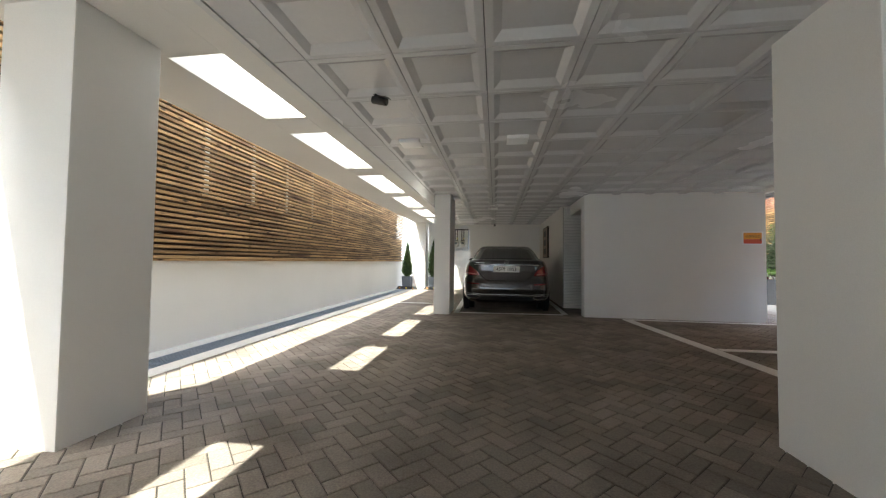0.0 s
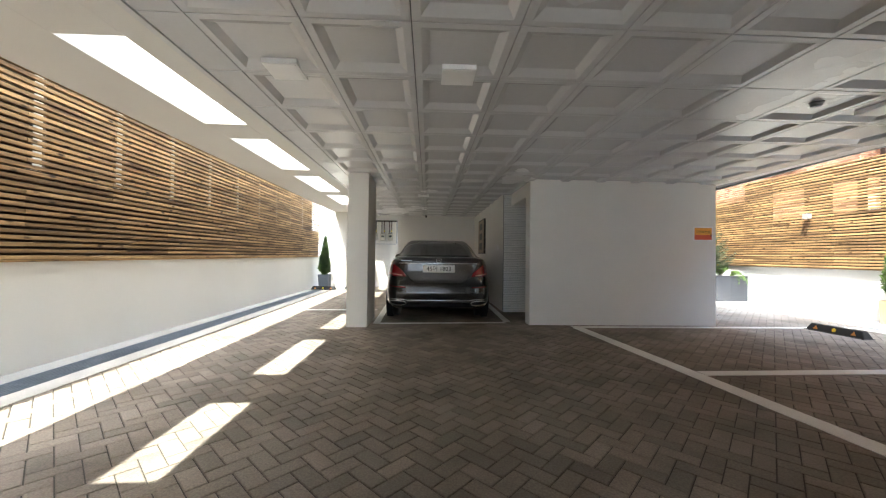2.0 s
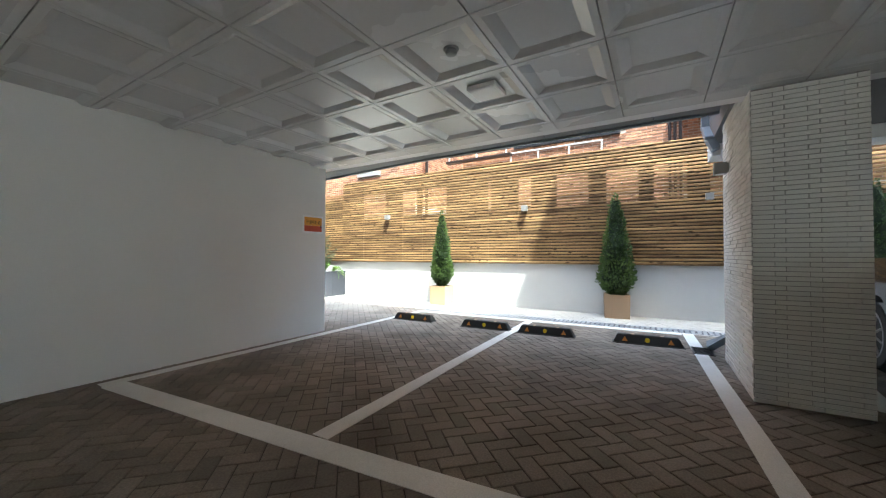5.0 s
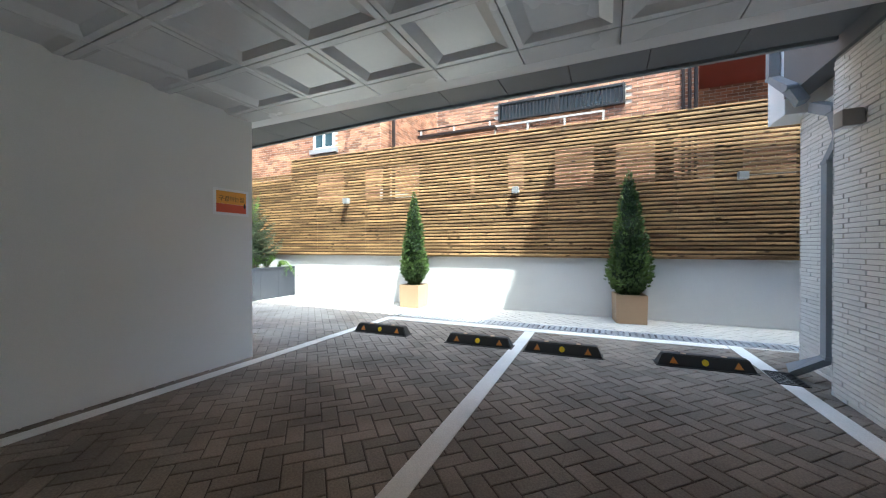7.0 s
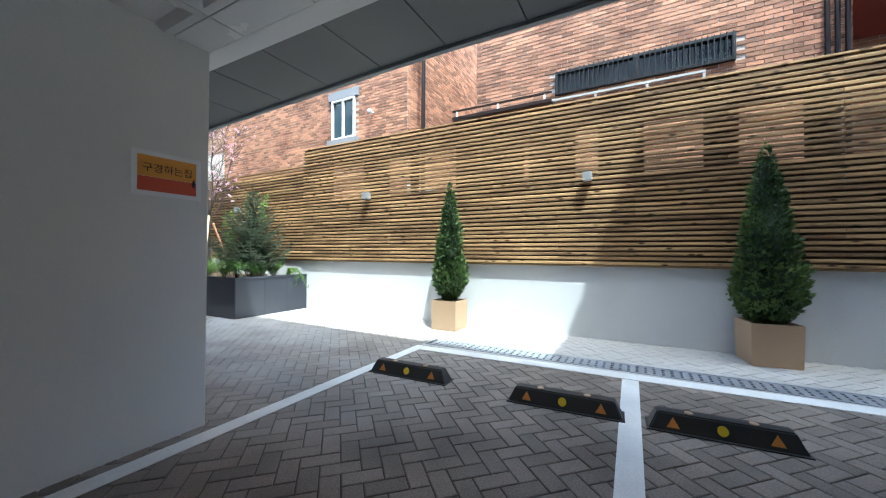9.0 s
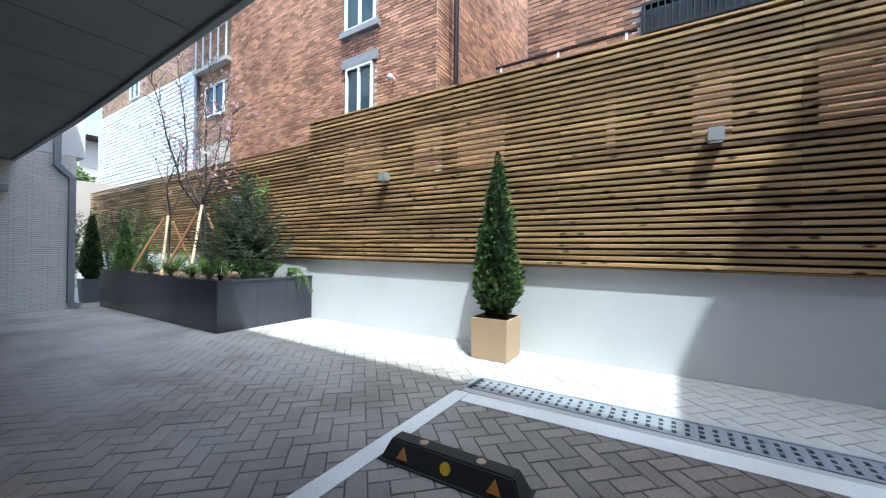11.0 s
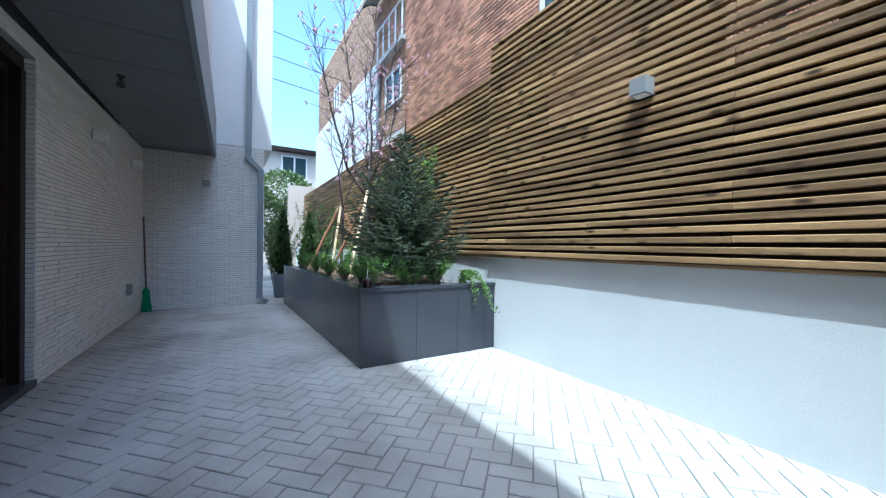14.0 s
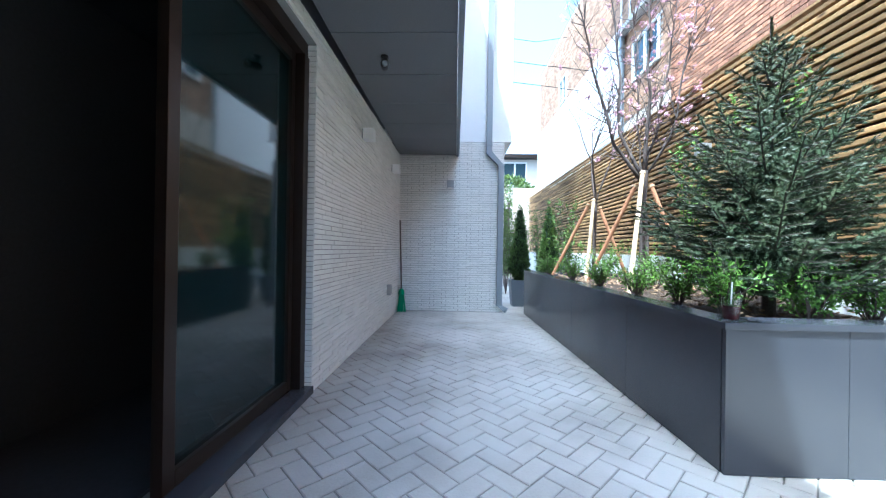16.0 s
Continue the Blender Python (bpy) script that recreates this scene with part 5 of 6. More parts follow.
bare_tree((9.82, 16.05), 0.62, 1.08, 0.026, 3, 14, "young bare tree with wooden props", up=0.3, stems=3)


def prop(a, b, material, label):
    s = thing("tree_prop", a, label, "wooden stake", "tree props")
    v = Vector(b) - Vector(a)
    part("pole", tube([(0, 0, -0.02), v], 0.022, 10), material, s)
    part("tie", tube([v * 0.97, v * 0.99], 0.030, 10), M_POTTAN, s, "rope tie")
    return s


prop((9.39, 14.09, 0.62), (9.90, 14.88, 1.88), M_STAKE, "pale wooden prop under the cherry tree")
prop((9.46, 15.30, 0.62), (9.88, 14.98, 1.76), M_STAKERED, "reddish wooden prop under the cherry tree")
prop((10.25, 14.55, 0.62), (10.0, 14.90, 1.74), M_STAKERED, "reddish wooden prop under the cherry tree")
prop((9.49, 15.42, 0.62), (9.78, 15.97, 1.72), M_STAKE, "pale wooden prop under the young tree")
prop((9.30, 16.30, 0.62), (9.76, 16.08, 1.68), M_STAKERED, "reddish wooden prop under the young tree")
prop((10.15, 15.70, 0.62), (9.87, 16.00, 1.62), M_STAKERED, "reddish wooden prop under the young tree")


def leafy(at, size, count, seed, label, material=None, name="shrub", category="shrub", leaf=0.035, stems=14):
    rnd = random.Random(seed)
    s = thing(name, at, label, category, "planting")
    bm, blades = bmesh.new(), []
    for _ in range(stems):
        a = rnd.uniform(0, 6.28)
        tip = Vector((size[0] * rnd.uniform(0.2, 1) * math.cos(a), size[1] * rnd.uniform(0.2, 1) * math.sin(a), size[2] * rnd.uniform(0.5, 1)))
        mid = tip * 0.5 + Vector((0, 0, tip.z * 0.15))
        tube([(0, 0, -0.03), mid, tip], [0.004, 0.003, 0.0015], 4, bm)
        for _ in range(count // stems):
            f = rnd.uniform(0.25, 1.0)
            p = (mid * (2 * f) if f < 0.5 else mid.lerp(tip, 2 * f - 1)) + unit(rnd) * 0.03
            d = (unit(rnd) + tip.normalized() * 0.6).normalized()
            blades.append((p, d, d.cross(unit(rnd)).normalized(), leaf * rnd.uniform(0.7, 1.3), leaf * 0.42))
    part("stem", bm, M_BARK, s, "thin stems")
    leaf_mesh("leaves", blades, material or M_SHRUB, s, "small bright leaves")
    return s


for k, (x, y, sx, sy, sz, n) in enumerate(((9.22, 12.72, 0.16, 0.16, 0.26, 420), (9.55, 12.62, 0.2, 0.12, 0.24, 420), (9.85, 12.62, 0.2, 0.14, 0.26, 420), (9.25, 13.15, 0.16, 0.25, 0.24, 420),
                                           (9.20, 13.6, 0.13, 0.25, 0.2, 350), (9.18, 14.2, 0.14, 0.28, 0.2, 350), (9.15, 14.9, 0.14, 0.3, 0.22, 350), (9.1, 15.7, 0.14, 0.3, 0.24, 350),
                                           (9.85, 13.4, 0.25, 0.25, 0.3, 420), (9.8, 14.4, 0.3, 0.35, 0.32, 420), (9.75, 15.5, 0.3, 0.4, 0.4, 420))):
    leafy((x, y, 0.64), (sx * 1.15, sy * 1.15, sz * 1.3), n * 2, 100 + k, "low green leafy shrub in the raised planter", leaf=0.031, stems=22)
leafy((10.2, 13.62, 0.64), (0.24, 0.26, 1.80), 1300, 140, "tall bright-leaved shrub behind the fir", leaf=0.045)
leafy((9.70, 13.75, 0.64), (0.26, 0.24, 1.45), 600, 141, "slender bright-leaved shrub beside the fir", leaf=0.042, stems=8)
# a trailing shoot over the corner of the planter
vine = thing("trailing_vine", (10.15, 12.62, 0.66), "trailing vine hanging over the planter corner", "vine")
rnd = random.Random(55)
bm, blades = bmesh.new(), []
for k in range(9):
    end = Vector((rnd.uniform(-0.1, 0.24), rnd.uniform(-0.55, -0.15), rnd.uniform(-0.28, 0.12)))
    pts = [Vector((0, 0, 0)), Vector((end.x * 0.35, end.y * 0.35, 0.13)), Vector((end.x * 0.7, end.y * 0.7, 0.10 + end.z * 0.3)), end]
    tube(pts, [0.004, 0.003, 0.002, 0.001], 4, bm)
    for a, b in zip(pts, pts[1:]):
        for q in range(24):
            p = a.lerp(b, rnd.random()) + unit(rnd) * 0.025
            d = unit(rnd)
            blades.append((p, d, d.cross(unit(rnd)).normalized(), 0.030, 0.016))
part("stem", bm, M_BARK, vine, "thin brown stems")
leaf_mesh("leaves", blades, M_SHRUB, vine, "small bright leaves")
# hedge and far greenery
for k, (x, y, sx, sy, sz, n) in enumerate(((9.0, 19.0, 0.4, 0.8, 1.9, 1500), (9.9, 19.5, 0.45, 0.9, 2.2, 1500), (9.9, 17.6, 0.35, 0.6, 2.0, 1200), (9.5, 21.5, 0.8, 0.8, 2.0, 1500),
                                           (-1.0, 17.5, 0.7, 0.5, 2.6, 1800), (0.1, 17.8, 0.6, 0.5, 2.8, 1500))):
    leafy((x, y, -0.02), (sx, sy, sz), n, 200 + k, "loose bamboo-like hedge plant", M_BAMBOO, "hedge_plant", "hedge", 0.07, 30)
for k, (x, y, z, r) in enumerate(((10.15, 26.8, 2.35, 1.15), (9.2, 28.0, 1.3, 1.3))):
    t = thing("garden_tree", (x, y, -0.05), "rounded green garden tree in the distance", "tree")
    part("trunk", tube([(0, 0, 0), (0.05, 0, z + 0.8)], [0.1, 0.06], 8), M_BARK, t, "brown trunk")
    blades = []
    rnd = random.Random(300 + k)
    for _ in range(2600):
        d = unit(rnd)
        p = Vector((0, 0, z + r * 0.9)) + Vector((d.x * r, d.y * r, d.z * r * 0.8)) * rnd.uniform(0.75, 1.0) * (1 + 0.15 * noise.noise(d * 3))
        dd = (d + unit(rnd)).normalized()
        blades.append((p, dd, dd.cross(unit(rnd)).normalized(), 0.14, 0.08))
    leaf_mesh("foliage", blades, M_BAMBOO, t, "rounded green crown")

# a plastic cup left on the coping
cup = thing("drink_cup", (9.10, 12.52, 0.676), "clear plastic cup with dark red drink on the coping", "cup")
part("drink", lathe([(0.028, 0.002), (0.034, 0.06), (0.0335, 0.062)], 20), mat("dark_red_drink", (0.07, 0.008, 0.012), 0.2, 0.05), cup, "dark red drink")
part("cup", lathe([(0.030, 0.0), (0.041, 0.10), (0.039, 0.1005), (0.0355, 0.0635)], 20), glass_mat("clear_cup_plastic", (0.95, 0.95, 0.95), 0.05), cup, "clear plastic cup")
part("straw", tube([(0.0, 0.0, 0.07), (0.012, 0.01, 0.17)], 0.003, 8), M_WHITE, cup, "thin straw")

# ---- windows and fittings of the houses ----
def house_window(at, w, h, label, bars=0, stone=True, facing=-1):
    """A window on a wall that looks towards -x; at: middle of its sill on the wall's face."""
    s = thing("house_window", at, label, "window", "house windows")
    part("pane", box(0.04, 0.05, -w / 2, w / 2, 0.0, h), M_GLASSDARK if bars else M_GLASSBLUE, s, "bluish window glass")
    f = 0.045
    for a, b, c, d in ((-w / 2, -w / 2 + f, 0, h), (w / 2 - f, w / 2, 0, h), (-w / 2 + f, w / 2 - f, 0, f), (-w / 2 + f, w / 2 - f, h - f, h), (-f / 2, f / 2, f, h - f)):
        part("frame_bar", box(-0.012, 0.038, a, b, c, d, 0.004), M_WHITE if not bars else M_BLACKMETAL, s, "slim frame bar")
    if stone:
        part("lintel", box(-0.015, 0.05, -w / 2 - 0.1, w / 2 + 0.1, h + 0.004, h + 0.19, 0.005), M_STONE, s, "grey stone lintel")
        part("sill", box(-0.05, 0.06, -w / 2 - 0.1, w / 2 + 0.1, -0.12, -0.004, 0.005), M_STONE, s, "grey stone sill")
    for k in range(bars):
        y = -w / 2 + w * (k + 0.5) / bars
        part("bar", tube([(-0.04, y, 0.0), (-0.04, y, h)], 0.008, 6), M_BLACKMETAL, s, "black security bar")
    return s


M_GLASSBLUE = mat("bluish_window_glass", (0.03, 0.06, 0.075), 0.08, 0.1, 5, 30, 0.0, spec=0.4)
house_window((11.565, 12.60, 3.70), 0.70, 0.92, "white double window in the red brick house")
house_window((11.565, 12.60, 5.35), 0.80, 1.3, "white double window high in the red brick house")
house_window((11.568, 6.69, 3.72), 2.36, 0.38, "long barred strip window in the red brick house", bars=34, stone=False)
house_window((11.945, 25.0, 6.78), 0.9, 0.98, "white window in the light brown brick house", stone=False)
house_window((11.945, 18.88, 4.98), 1.1, 0.92, "white balcony window in the light brown brick house", stone=False)
pipe = thing("downpipe", (11.56, 10.62, 0.0), "brown round downpipe in the gap between brick houses", "downpipe")
part("pipe", tube([(0.3, 0, -0.06), (0.3, 0, 9.0)], 0.045, 10), M_BRONZE, pipe, "brown round pipe")
cam2 = thing("house_camera", (11.58, 11.75, 4.15), "white round security camera on the brick wall", "security camera", "security cameras")
part("mount", tube([(0.02, 0, 0), (-0.05, 0, 0)], 0.03, 12), M_WHITE, cam2, "white mount")
part("housing", lathe([(0.02, -0.055), (0.05, -0.03), (0.055, 0.01), (0.035, 0.045), (0.01, 0.055)], 16, cx=-0.09), M_WHITE, cam2, "rounded white housing", smooth=True)
railing = thing("ledge_rail", (11.45, 8.8, 3.62), "dark metal ledge and rail on the brick house", "railing")
part("ledge", box(-0.05, 0.12, -0.9, 0.9, -0.06, 0.0, 0.004), M_BRONZE, railing, "dark ledge")
for k in range(3):
    part("post", box(-0.03, 0.0, -0.8 + 0.8 * k, -0.77 + 0.8 * k, 0.0005, 0.10), M_WHITE, railing, "small white post")
part("rail", box(-0.035, 0.005, -0.9, 0.9, 0.1005, 0.125, 0.003), M_BRONZE, railing, "dark rail")
rail = thing("facade_rail", (11.52, 6.9, 3.60), "thin pale rail on short posts along the brick house", "railing")
part("rail", box(-0.02, 0.02, -1.05, 1.05, 0.0, 0.035, 0.003), M_CONCRETE, rail, "thin pale rail")
for y in (-1.03, -0.35, 0.35, 1.03):
    part("post", box(-0.018, 0.018, y - 0.018, y + 0.018, -0.25, -0.001, 0.002), M_CONCRETE, rail, "short pale post")
    part("bracket", box(0.0185, 0.11, y - 0.01, y + 0.01, -0.20, -0.17), M_BRONZE, rail, "dark wall bracket")
siding = thing("corrugated_cladding", (11.90, 19.9, 2.0), "white horizontal board cladding on the side house", "cladding")
board = bpy.data.meshes.new("board")
bm = bmesh.new()
sec = ((0.0, 0.0), (-0.035, 0.004), (-0.02, 0.128), (0.0, 0.128))
ends = [[bm.verts.new((x, y, z)) for x, z in sec] for y in (0.0, 8.85)]
for k in range(4):
    bm.faces.new((ends[0][k], ends[0][(k + 1) % 4], ends[1][(k + 1) % 4], ends[1][k]))
bm.faces.new(ends[0][::-1]), bm.faces.new(ends[1])
bmesh.ops.recalc_face_normals(bm, faces=bm.faces)
bm.to_mesh(board), bm.free()
board.materials.append(M_STUCCO)
for k in range(34):
    ob = new("board", board)
    ob.parent = siding
    ob.location = (0.0, 0.0, 0.135 * k)
part("backing", box(0.002, 0.09, 0.0, 8.85, 0.0, 4.6), M_PIPE, siding, "grey edge frame")
part("edge_trim", box(-0.05, 0.001, -0.09, -0.002, 0.0, 4.62, 0.003), M_PIPE, siding, "grey corner trim")
balcony = thing("balcony", (11.95, 17.95, 6.45), "balcony with a pale slab and thin white rails", "balcony")
part("slab", box(-0.16, 0.04, 0.0, 1.9, -0.12, 0.0, 0.006), M_CONCRETE, balcony, "pale concrete slab")
for k in range(5):
    part("post", box(-0.14, -0.11, 0.03 + 0.44 * k, 0.07 + 0.44 * k, 0.001, 0.92, 0.002), M_WHITE, balcony, "thin white post")
for z in (0.93,):
    part("rail", box(-0.14, -0.11, 0.0, 1.9, z, z + 0.035, 0.002), M_WHITE, balcony, "white rail")
canopy = thing("balcony_canopy", (11.95, 17.6, 7.9), "translucent grey canopy on a thin frame over the balcony", "canopy")
for y in (0.05, 0.9, 1.75, 2.6):
    part("rib", tube([(0.0, y, 0.55), (-0.25, y, 0.50), (-0.5, y, 0.30), (-0.62, y, 0.0)], 0.02, 6), M_PIPE, canopy, "thin grey rib")
bm = bmesh.new()
prev = None
for x, z in ((0.0, 0.575), (-0.25, 0.525), (-0.5, 0.325), (-0.64, 0.0)):
    cur = [bm.verts.new(p) for p in ((x, 0.0, z), (x, 2.65, z), (x, 2.65, z + 0.008), (x, 0.0, z + 0.008))]
    if prev:
        for q in range(4):
            bm.faces.new((prev[q], prev[(q + 1) % 4], cur[(q + 1) % 4], cur[q]))
    prev = cur
part("sheet", bm, mat("weathered_canopy_sheet", (0.30, 0.34, 0.35), 0.3, 0.1), canopy, "curved translucent grey sheet")
conduit = thing("wall_conduits", (11.60, 4.5, 2.0), "bundle of dark vertical pipes at the brick corner", "pipes")
for dy in (-0.06, 0.03, 0.12):
    part("pipe", tube([(0, dy, 0.0), (0, dy, 4.8)], 0.028, 8), M_BRONZE, conduit, "dark vertical pipe")
far = thing("tiled_roof_house", (8.5, 33.0, -0.06), "low cream house with a dark flat roof and a white window", "house")
part("wall", box(-2.0, 5.0, 0.0, 4.0, 0.0, 6.615), mat("cream_far_wall", (0.62, 0.55, 0.49), 0.8, 0.1), far, "cream wall")
part("roof", box(-2.4, 5.4, -0.5, 4.4, 6.62, 6.84, 0.02), M_BRONZE, far, "dark flat roof")
win = part("window", box(2.2, 3.7, -0.06, -0.002, 5.0, 6.45, 0.01), M_WHITE, far, "white framed window")
for x in (2.3, 3.0):
    part("pane", box(x, x + 0.6, -0.07, -0.061, 5.1, 6.35), M_GLASSBLUE, win, "bluish pane")
for k, (z0, z1) in enumerate(((6.4, 6.1), (7.6, 7.4), (9.0, 9.6))):
    w = thing("overhead_cable", (8.8, 22.0 + k, 0.0), "thin black overhead cable", "cable", "overhead cables")
    part("cable", tube([(-1, 0, z0), (2.0, 0.5, z0 - 0.12), (5.0, 1.0, z1)], 0.012, 5), M_BLACKMETAL, w)

# ---- pieces: ledge tiles on walls ----
TILE_SHAPES = {}


def tile_mesh(w, h, d):
    key = (round(w, 3), round(h, 3), round(d, 4))
    if key not in TILE_SHAPES:
        me = bpy.data.meshes.new("tile")
        c = 0.0015
        v = [(-w / 2, 0, -h / 2), (w / 2, 0, -h / 2), (w / 2, 0, h / 2), (-w / 2, 0, h / 2)]
        v += [(-w / 2, d - c, -h / 2), (w / 2, d - c, -h / 2), (w / 2, d - c, h / 2), (-w / 2, d - c, h / 2)]
        v += [(-w / 2 + c, d, -h / 2 + c), (w / 2 - c, d, -h / 2 + c), (w / 2 - c, d, h / 2 - c), (-w / 2 + c, d, h / 2 - c)]
        f = [(a, (a + 1) % 4, 4 + (a + 1) % 4, 4 + a) for a in range(4)] + [(4 + a, 4 + (a + 1) % 4, 8 + (a + 1) % 4, 8 + a) for a in range(4)] + [(8, 9, 10, 11)]
        me.from_pydata(v, [], [q[::-1] for q in f])
        TILE_SHAPES[key] = (me, v, [q[::-1] for q in f])
    return TILE_SHAPES[key]


def tiled_face(a, b, z0, z1, parent, material, near, name="tile", length=0.30, high=0.0355, gap=0.0052, depth=(0.006, 0.008, 0.011), seed=3, cap=300, stack=False):
    """Covers the upright face from a to b (its outside on the right of the way) with courses of pieces."""
    a, b = Vector((*a, 0)), Vector((*b, 0))
    d = (b - a).normalized()
    n = Vector((d.y, -d.x, 0))
    total = (b - a).length
    rnd = random.Random(seed)
    rows = int(round((z1 - z0) / high))
    high = (z1 - z0) / rows
    items = []
    for r in range(rows):
        off = (r % 2) * 0.33 * length if not stack else rnd.choice((0, 0.35, 0.5)) * length
        s = -off
        while s < total - 1e-4:
            e = min(s + length, total)
            s0 = max(s, 0)
            if e - s0 > 0.02:
                items.append((s0, e, z0 + high * (r + 0.5), rnd.choice(depth)))
            s += length
    rot = Matrix((( d.x, n.x, 0), (d.y, n.y, 0), (0, 0, 1))).to_4x4()
    near = Vector(near)
    items.sort(key=lambda i: (a + d * (i[0] + i[1]) / 2 + Vector((0, 0, i[2])) - near).length)
    verts, faces = [], []
    for k, (s, e, z, dep) in enumerate(items):
        w = e - s - gap if e < total - 1e-3 else e - s
        w = round(w, 3)
        me, v, f = tile_mesh(w, high - gap, dep)
        m = Matrix.Translation(a + d * (s + e) / 2 + Vector((0, 0, z))) @ rot
        if k < cap:
            if not me.materials:
                me.materials.append(material)
            ob = new(name, me)
            ob.matrix_basis = m
            ob.parent = parent
        else:
            o = len(verts)
            verts += [m @ Vector(p) for p in v]
            faces += [tuple(o + q for q in p) for p in f]
    if verts:
        link_mesh("joined_" + name + "s", verts, faces, material, parent, kind="stuff")


def by_name(name):
    return bpy.data.objects[name]


pier = by_name("wall_pier")
tiled_face((6.68, 4.24), (6.68, 3.61), 0.0, 2.37, pier, M_TILE, (6.68, 4.1, 1.2), seed=5, length=0.19)
tiled_face((8.84, 4.10), (7.965, 4.10), 0.0, 2.37, by_name("wall_pier_back"), M_TILE, (8.5, 4.19, 1.2), seed=16, length=0.19)
tiled_face((7.95, 4.24), (6.67, 4.24), 0.0, 2.5, pier, M_TILE, (6.7, 4.19, 1.2), seed=6, length=0.19)
tiled_face((7.95, 4.10), (7.95, 4.25), 0.0, 2.37, pier, M_TILE, (8.0, 4.2, 1.2), seed=17, cap=0, length=0.19)
tiled_face((8.84, 3.61), (8.84, 4.11), 0.0, 2.37, by_name("wall_pier_back"), M_TILE, (8.88, 3.9, 1.2), seed=7, cap=0, length=0.19)
tiled_face((court_x(13.2), 13.2), (court_x(16.52), 16.52), 0.0, 2.46, by_name("wall_court_north"), M_TILE, (6.9, 13.4, 1.0), seed=8, length=0.19)
tiled_face((6.62, 13.2), (court_x(13.2) + 0.008, 13.2), 0.0, 2.33, by_name("wall_court_north"), M_TILE, (6.9, 13.2, 1.0), seed=9, cap=0, length=0.19)
tiled_face((court_x(9.342), 9.342), (court_x(10.9), 10.9), 0.0, 2.46, by_name("wall_court_south"), M_TILE, (6.9, 10.5, 1.0), seed=10, cap=100, length=0.19)
tiled_face((court_x(10.9), 10.9), (court_x(13.2), 13.2), 2.34, 2.46, by_name("wall_court_over_door"), M_TILE, (6.9, 10.5, 1.0), seed=10, cap=100, length=0.19)
tiled_face((6.93, 16.524), (8.58, 16.524), 0.0, 2.68, by_name("wall_end"), M_TILE, (7.8, 16.5, 1.0), seed=11, length=0.19)
tiled_face((8.58, 16.524), (8.58, 17.5), 0.0, 2.68, by_name("wall_end"), M_TILE, (8.6, 16.5, 1.0), seed=12, cap=0, length=0.19)
tiled_face((3.46, 10.43), (3.62, 10.43), 0.0, 2.37, by_name("wall_entry"), M_TILE, (3.6, 10.4, 1.0), seed=13, cap=0, length=0.19)
tiled_face((3.62, 10.43), (4.6, 10.43), 0.0, 2.37, by_name("wall_entry"), M_TILE, (3.6, 10.4, 1.0), seed=14, cap=120, length=0.19)

# ---- bricks on the houses ----
M_BRICK_B = mat("brown_brick", (0.40, 0.25, 0.16), 0.85, 0.16, 9, 90, 0.5, dirt=(0.28, 0.17, 0.11), amount=0.6, per=0.3)


def bricked(a, b, z0, z1, parent, material, near, holes=(), seed=1, cap=300):
    """Courses of bricks on a face, with rectangular openings left out: holes as (from, to, z, z) along the face."""
    a3, b3 = Vector((*a, 0)), Vector((*b, 0))
    d = (b3 - a3).normalized()
    n = Vector((d.y, -d.x, 0))
    total = (b3 - a3).length
    rnd = random.Random(seed)
    L, H, g = 0.19, 0.063, 0.012
    rot = Matrix(((d.x, n.x, 0), (d.y, n.y, 0), (0, 0, 1))).to_4x4()
    items = []
    for r in range(int((z1 - z0) / H)):
        s = -(r % 2) * L / 2
        while s < total:
            s0, e = max(s, 0), min(s + L, total)
            z = z0 + H * (r + 0.5)
            if e - s0 > 0.04 and not any(h0 < (s0 + e) / 2 < h1 and y0 < z < y1 for h0, h1, y0, y1 in holes):
                items.append((s0, e, z, rnd.choice((0.010, 0.012, 0.014))))
            s += L
    near = Vector(near)
    items.sort(key=lambda i: (a3 + d * (i[0] + i[1]) / 2 + Vector((0, 0, i[2])) - near).length)
    verts, faces = [], []
    for k, (s, e, z, dep) in enumerate(items):
        w = e - s - (g if e < total - 1e-3 else 0)
        me, v, f = tile_mesh(round(w, 2), H - g, dep)
        m = Matrix.Translation(a3 + d * (s + e) / 2 + Vector((0, 0, z))) @ rot
        if k < cap:
            if not me.materials:
                me.materials.append(material)
            ob = new("brick", me)
            ob.matrix_basis = m
            ob.parent = parent
        else:
            o = len(verts)
            verts += [m @ Vector(p) for p in v]
            faces += [tuple(o + q for q in p) for p in f]
    if verts:
        link_mesh("joined_bricks", verts, faces, material, parent, kind="stuff")


TILE_SHAPES.clear()
fa, fb, fc = by_name("facade_a"), by_name("facade_b"), by_name("facade_c")
bricked((11.62, 17.3), (11.62, 10.85), 1.9, 10.0, fa, M_BRICK, (11.6, 12.5, 4.0), [(4.33, 5.07, 3.55, 4.84), (4.28, 5.12, 5.2, 6.86)], 21)
bricked((11.62, 10.85), (17.0, 10.85), 2.6, 9.0, fa, M_BRICK, (11.8, 10.8, 4.0), (), 22, cap=0)
bricked((11.62, 9.3), (11.62, 4.4), 1.9, 6.8, fb, M_BRICK, (11.6, 7.5, 4.0), [(1.40, 3.82, 3.70, 4.11)], 23)
bricked((13.2, 4.398), (13.2, -3.0), 2.6, 5.5, by_name("facade_b_recess"), M_BRICK, (13.2, 3, 4.0), (), 24, cap=0)
TILE_SHAPES.clear()
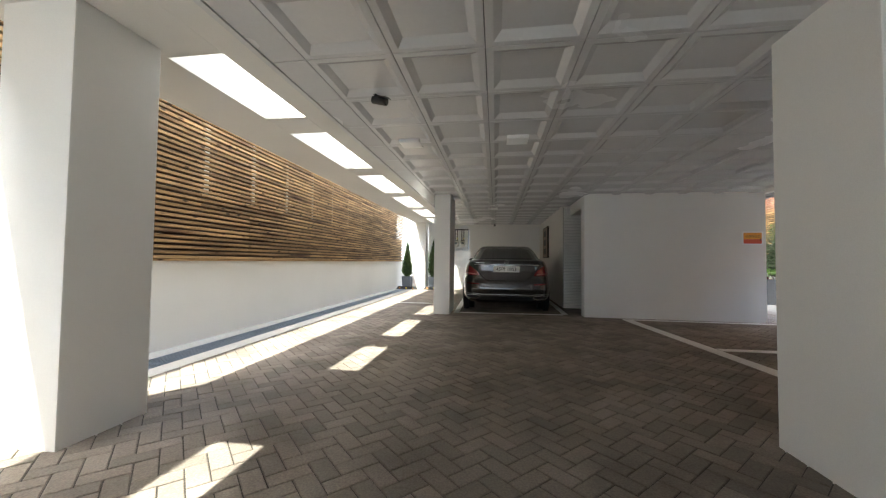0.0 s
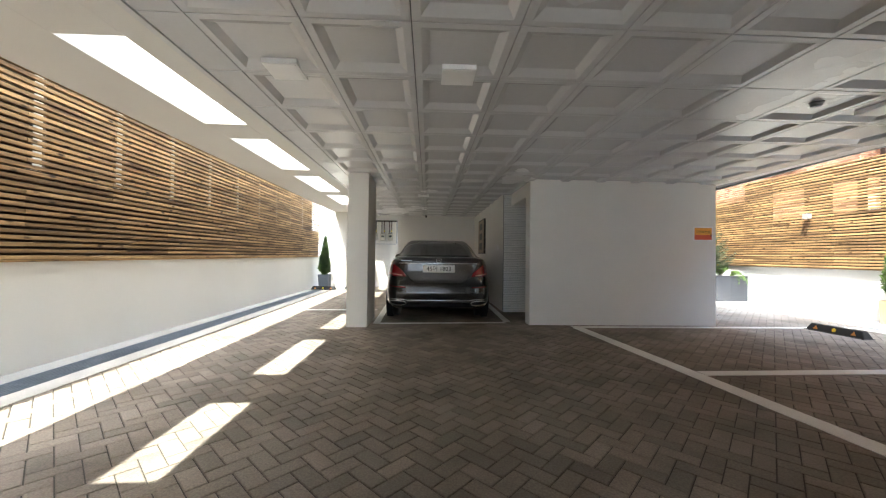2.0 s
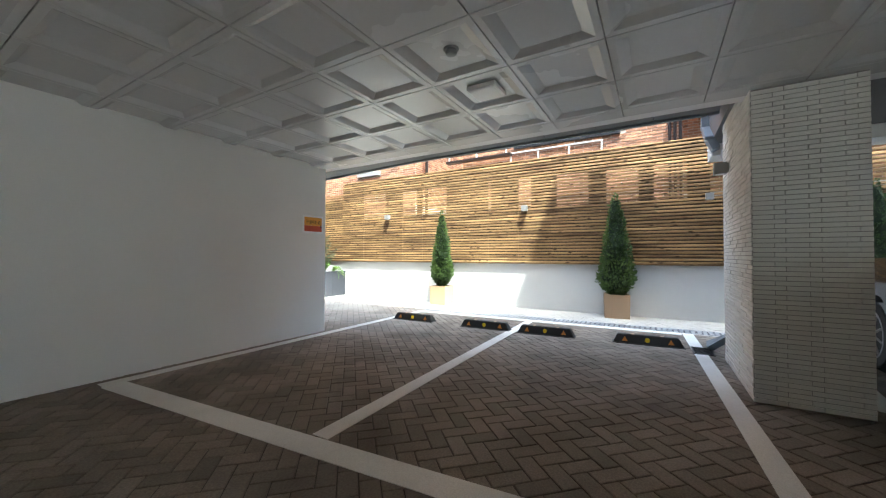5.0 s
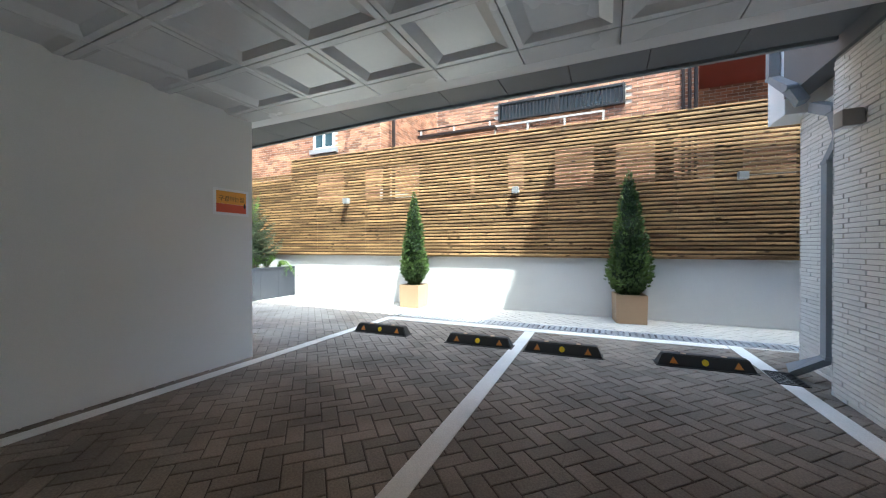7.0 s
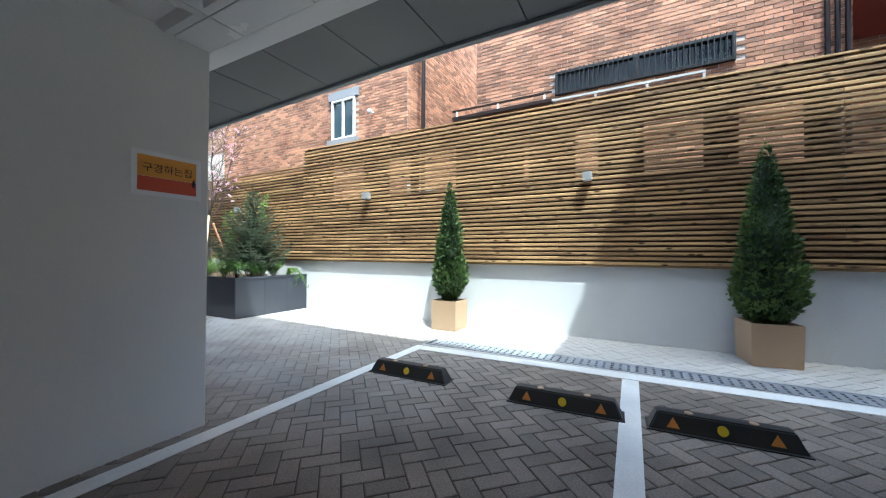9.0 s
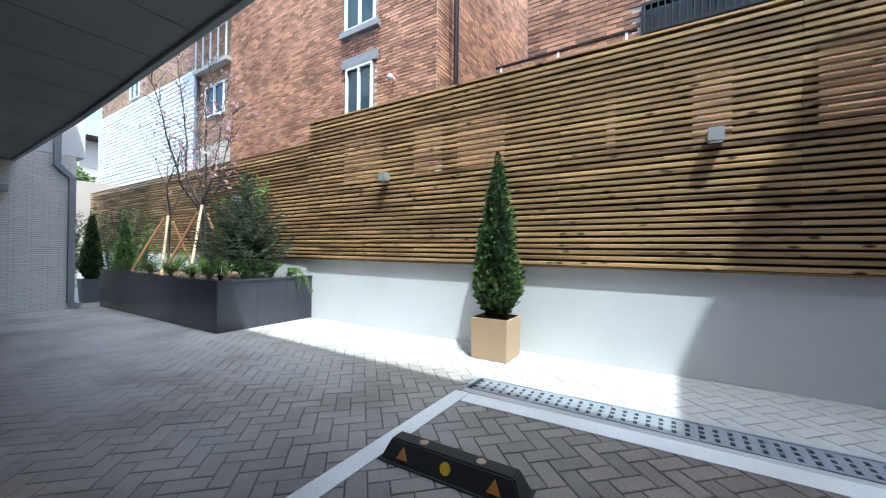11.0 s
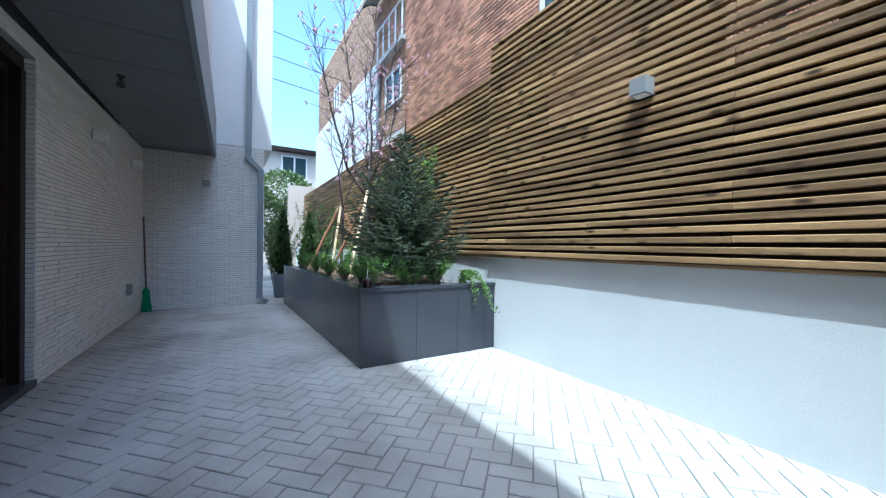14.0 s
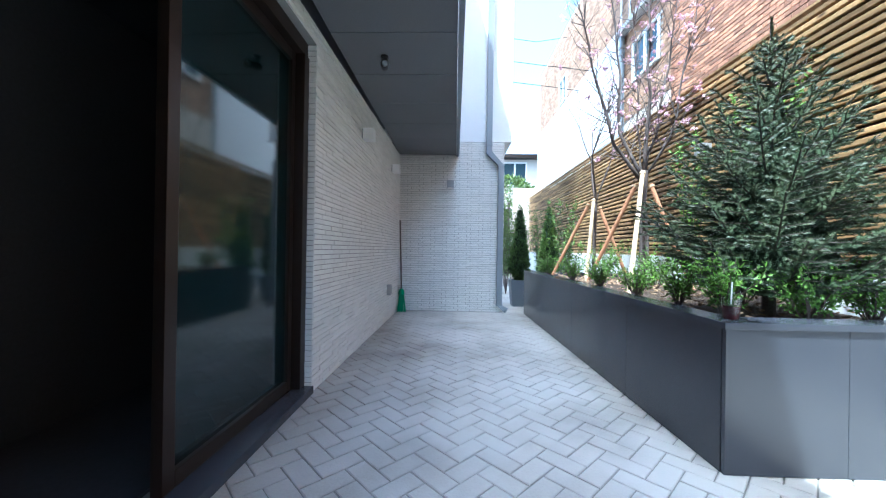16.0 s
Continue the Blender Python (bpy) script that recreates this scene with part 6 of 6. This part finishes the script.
bricked((12.0, 28.8), (12.0, 17.9), 4.2, 9.5, fc, M_BRICK_B, (12.0, 20, 5.5), [(3.3, 4.3, 6.75, 7.8), (9.35, 10.5, 4.95, 5.95)], 25, cap=0)
TILE_SHAPES.clear()

# ---- pavers: herringbone at forty-five degrees ----
W = 0.103
OU, OV = -0.69, 12.93
C = math.sqrt(0.5)
pl, gap = 2 * W, 0.0065


def paver_shape(bx, by, tilt=0.0):
    c = 0.0045
    x0, x1, y0, y1 = gap / 2, bx - gap / 2, gap / 2, by - gap / 2
    v = [(x0, y0, -0.012), (x1, y0, -0.012), (x1, y1, -0.012), (x0, y1, -0.012), (x0, y0, -0.003), (x1, y0, -0.003), (x1, y1, -0.003), (x0, y1, -0.003),
         (x0 + c, y0 + c, 0), (x1 - c, y0 + c, 0), (x1 - c, y1 - c, 0), (x0 + c, y1 - c, 0)]
    f = [(a, (a + 1) % 4, 4 + (a + 1) % 4, 4 + a) for a in range(4)] + [(4 + a, 4 + (a + 1) % 4, 8 + (a + 1) % 4, 8 + a) for a in range(4)] + [(8, 9, 10, 11)]
    return v, f


SH, SV = paver_shape(pl, W), paver_shape(W, pl)
me_h, me_v = bpy.data.meshes.new("paver"), bpy.data.meshes.new("paver")
me_h.from_pydata(SH[0], [], SH[1]), me_v.from_pydata(SV[0], [], SV[1])
me_h.materials.append(M_PAVER), me_v.materials.append(M_PAVER)
spin = Matrix(((C, C, 0), (-C, C, 0), (0, 0, 1))).to_4x4()


def paved(x, y):
    """Where the pavers lie: between the two concrete strips, and out to the wall in the courtyard."""
    if x < -1.22 or y < -2.9 or y > 20.8:
        return False
    if 3.3 < y < 8.95 and 9.24 + 0.022 * (8.9 - y) < x < 9.5 + 0.022 * (8.9 - y):
        return False
    if x > wall_x(y) + 0.05:
        return False
    return not (x > 9.15 and 12.6 < y < 16.2) and not (y > 16.6 and x < 8.5) and not (0.9 < x < 6.7 and y > 15.1)


places = []
for i in range(-130, 110):
    for j in range(-130, 110):
        k = (i + j) % 4
        if k in (0, 2):
            u, v = OU + W * i, OV + W * j
            cu, cv = (u + W, v + W / 2) if k == 2 else (u + W / 2, v + W)
            x, y = (cu + cv) * C, (cv - cu) * C
            if paved(x, y):
                places.append((x, y, u, v, k == 2))
near = [Vector((4.3, 5.6)), Vector((8.5, 11.4)), Vector((6.2, 7.6))]
places.sort(key=lambda p: min((Vector(p[:2]) - n).length for n in near))
rnd = random.Random(12)
verts, faces = [], []
for q, (x, y, u, v, flat) in enumerate(places):
    m = Matrix.Translation(((u + v) * C, (v - u) * C, rnd.uniform(-0.0034, -0.0002))) @ spin
    if q < 300:
        ob = new("paver", me_h if flat else me_v)
        ob.matrix_basis = m
        ob.parent = floor
    else:
        o = len(verts)
        sv, sf = SH if flat else SV
        verts += [m @ Vector(p) for p in sv]
        faces += [tuple(o + n for n in p) for p in sf]
link_mesh("joined_pavers", verts, faces, M_PAVER, floor, kind="stuff")
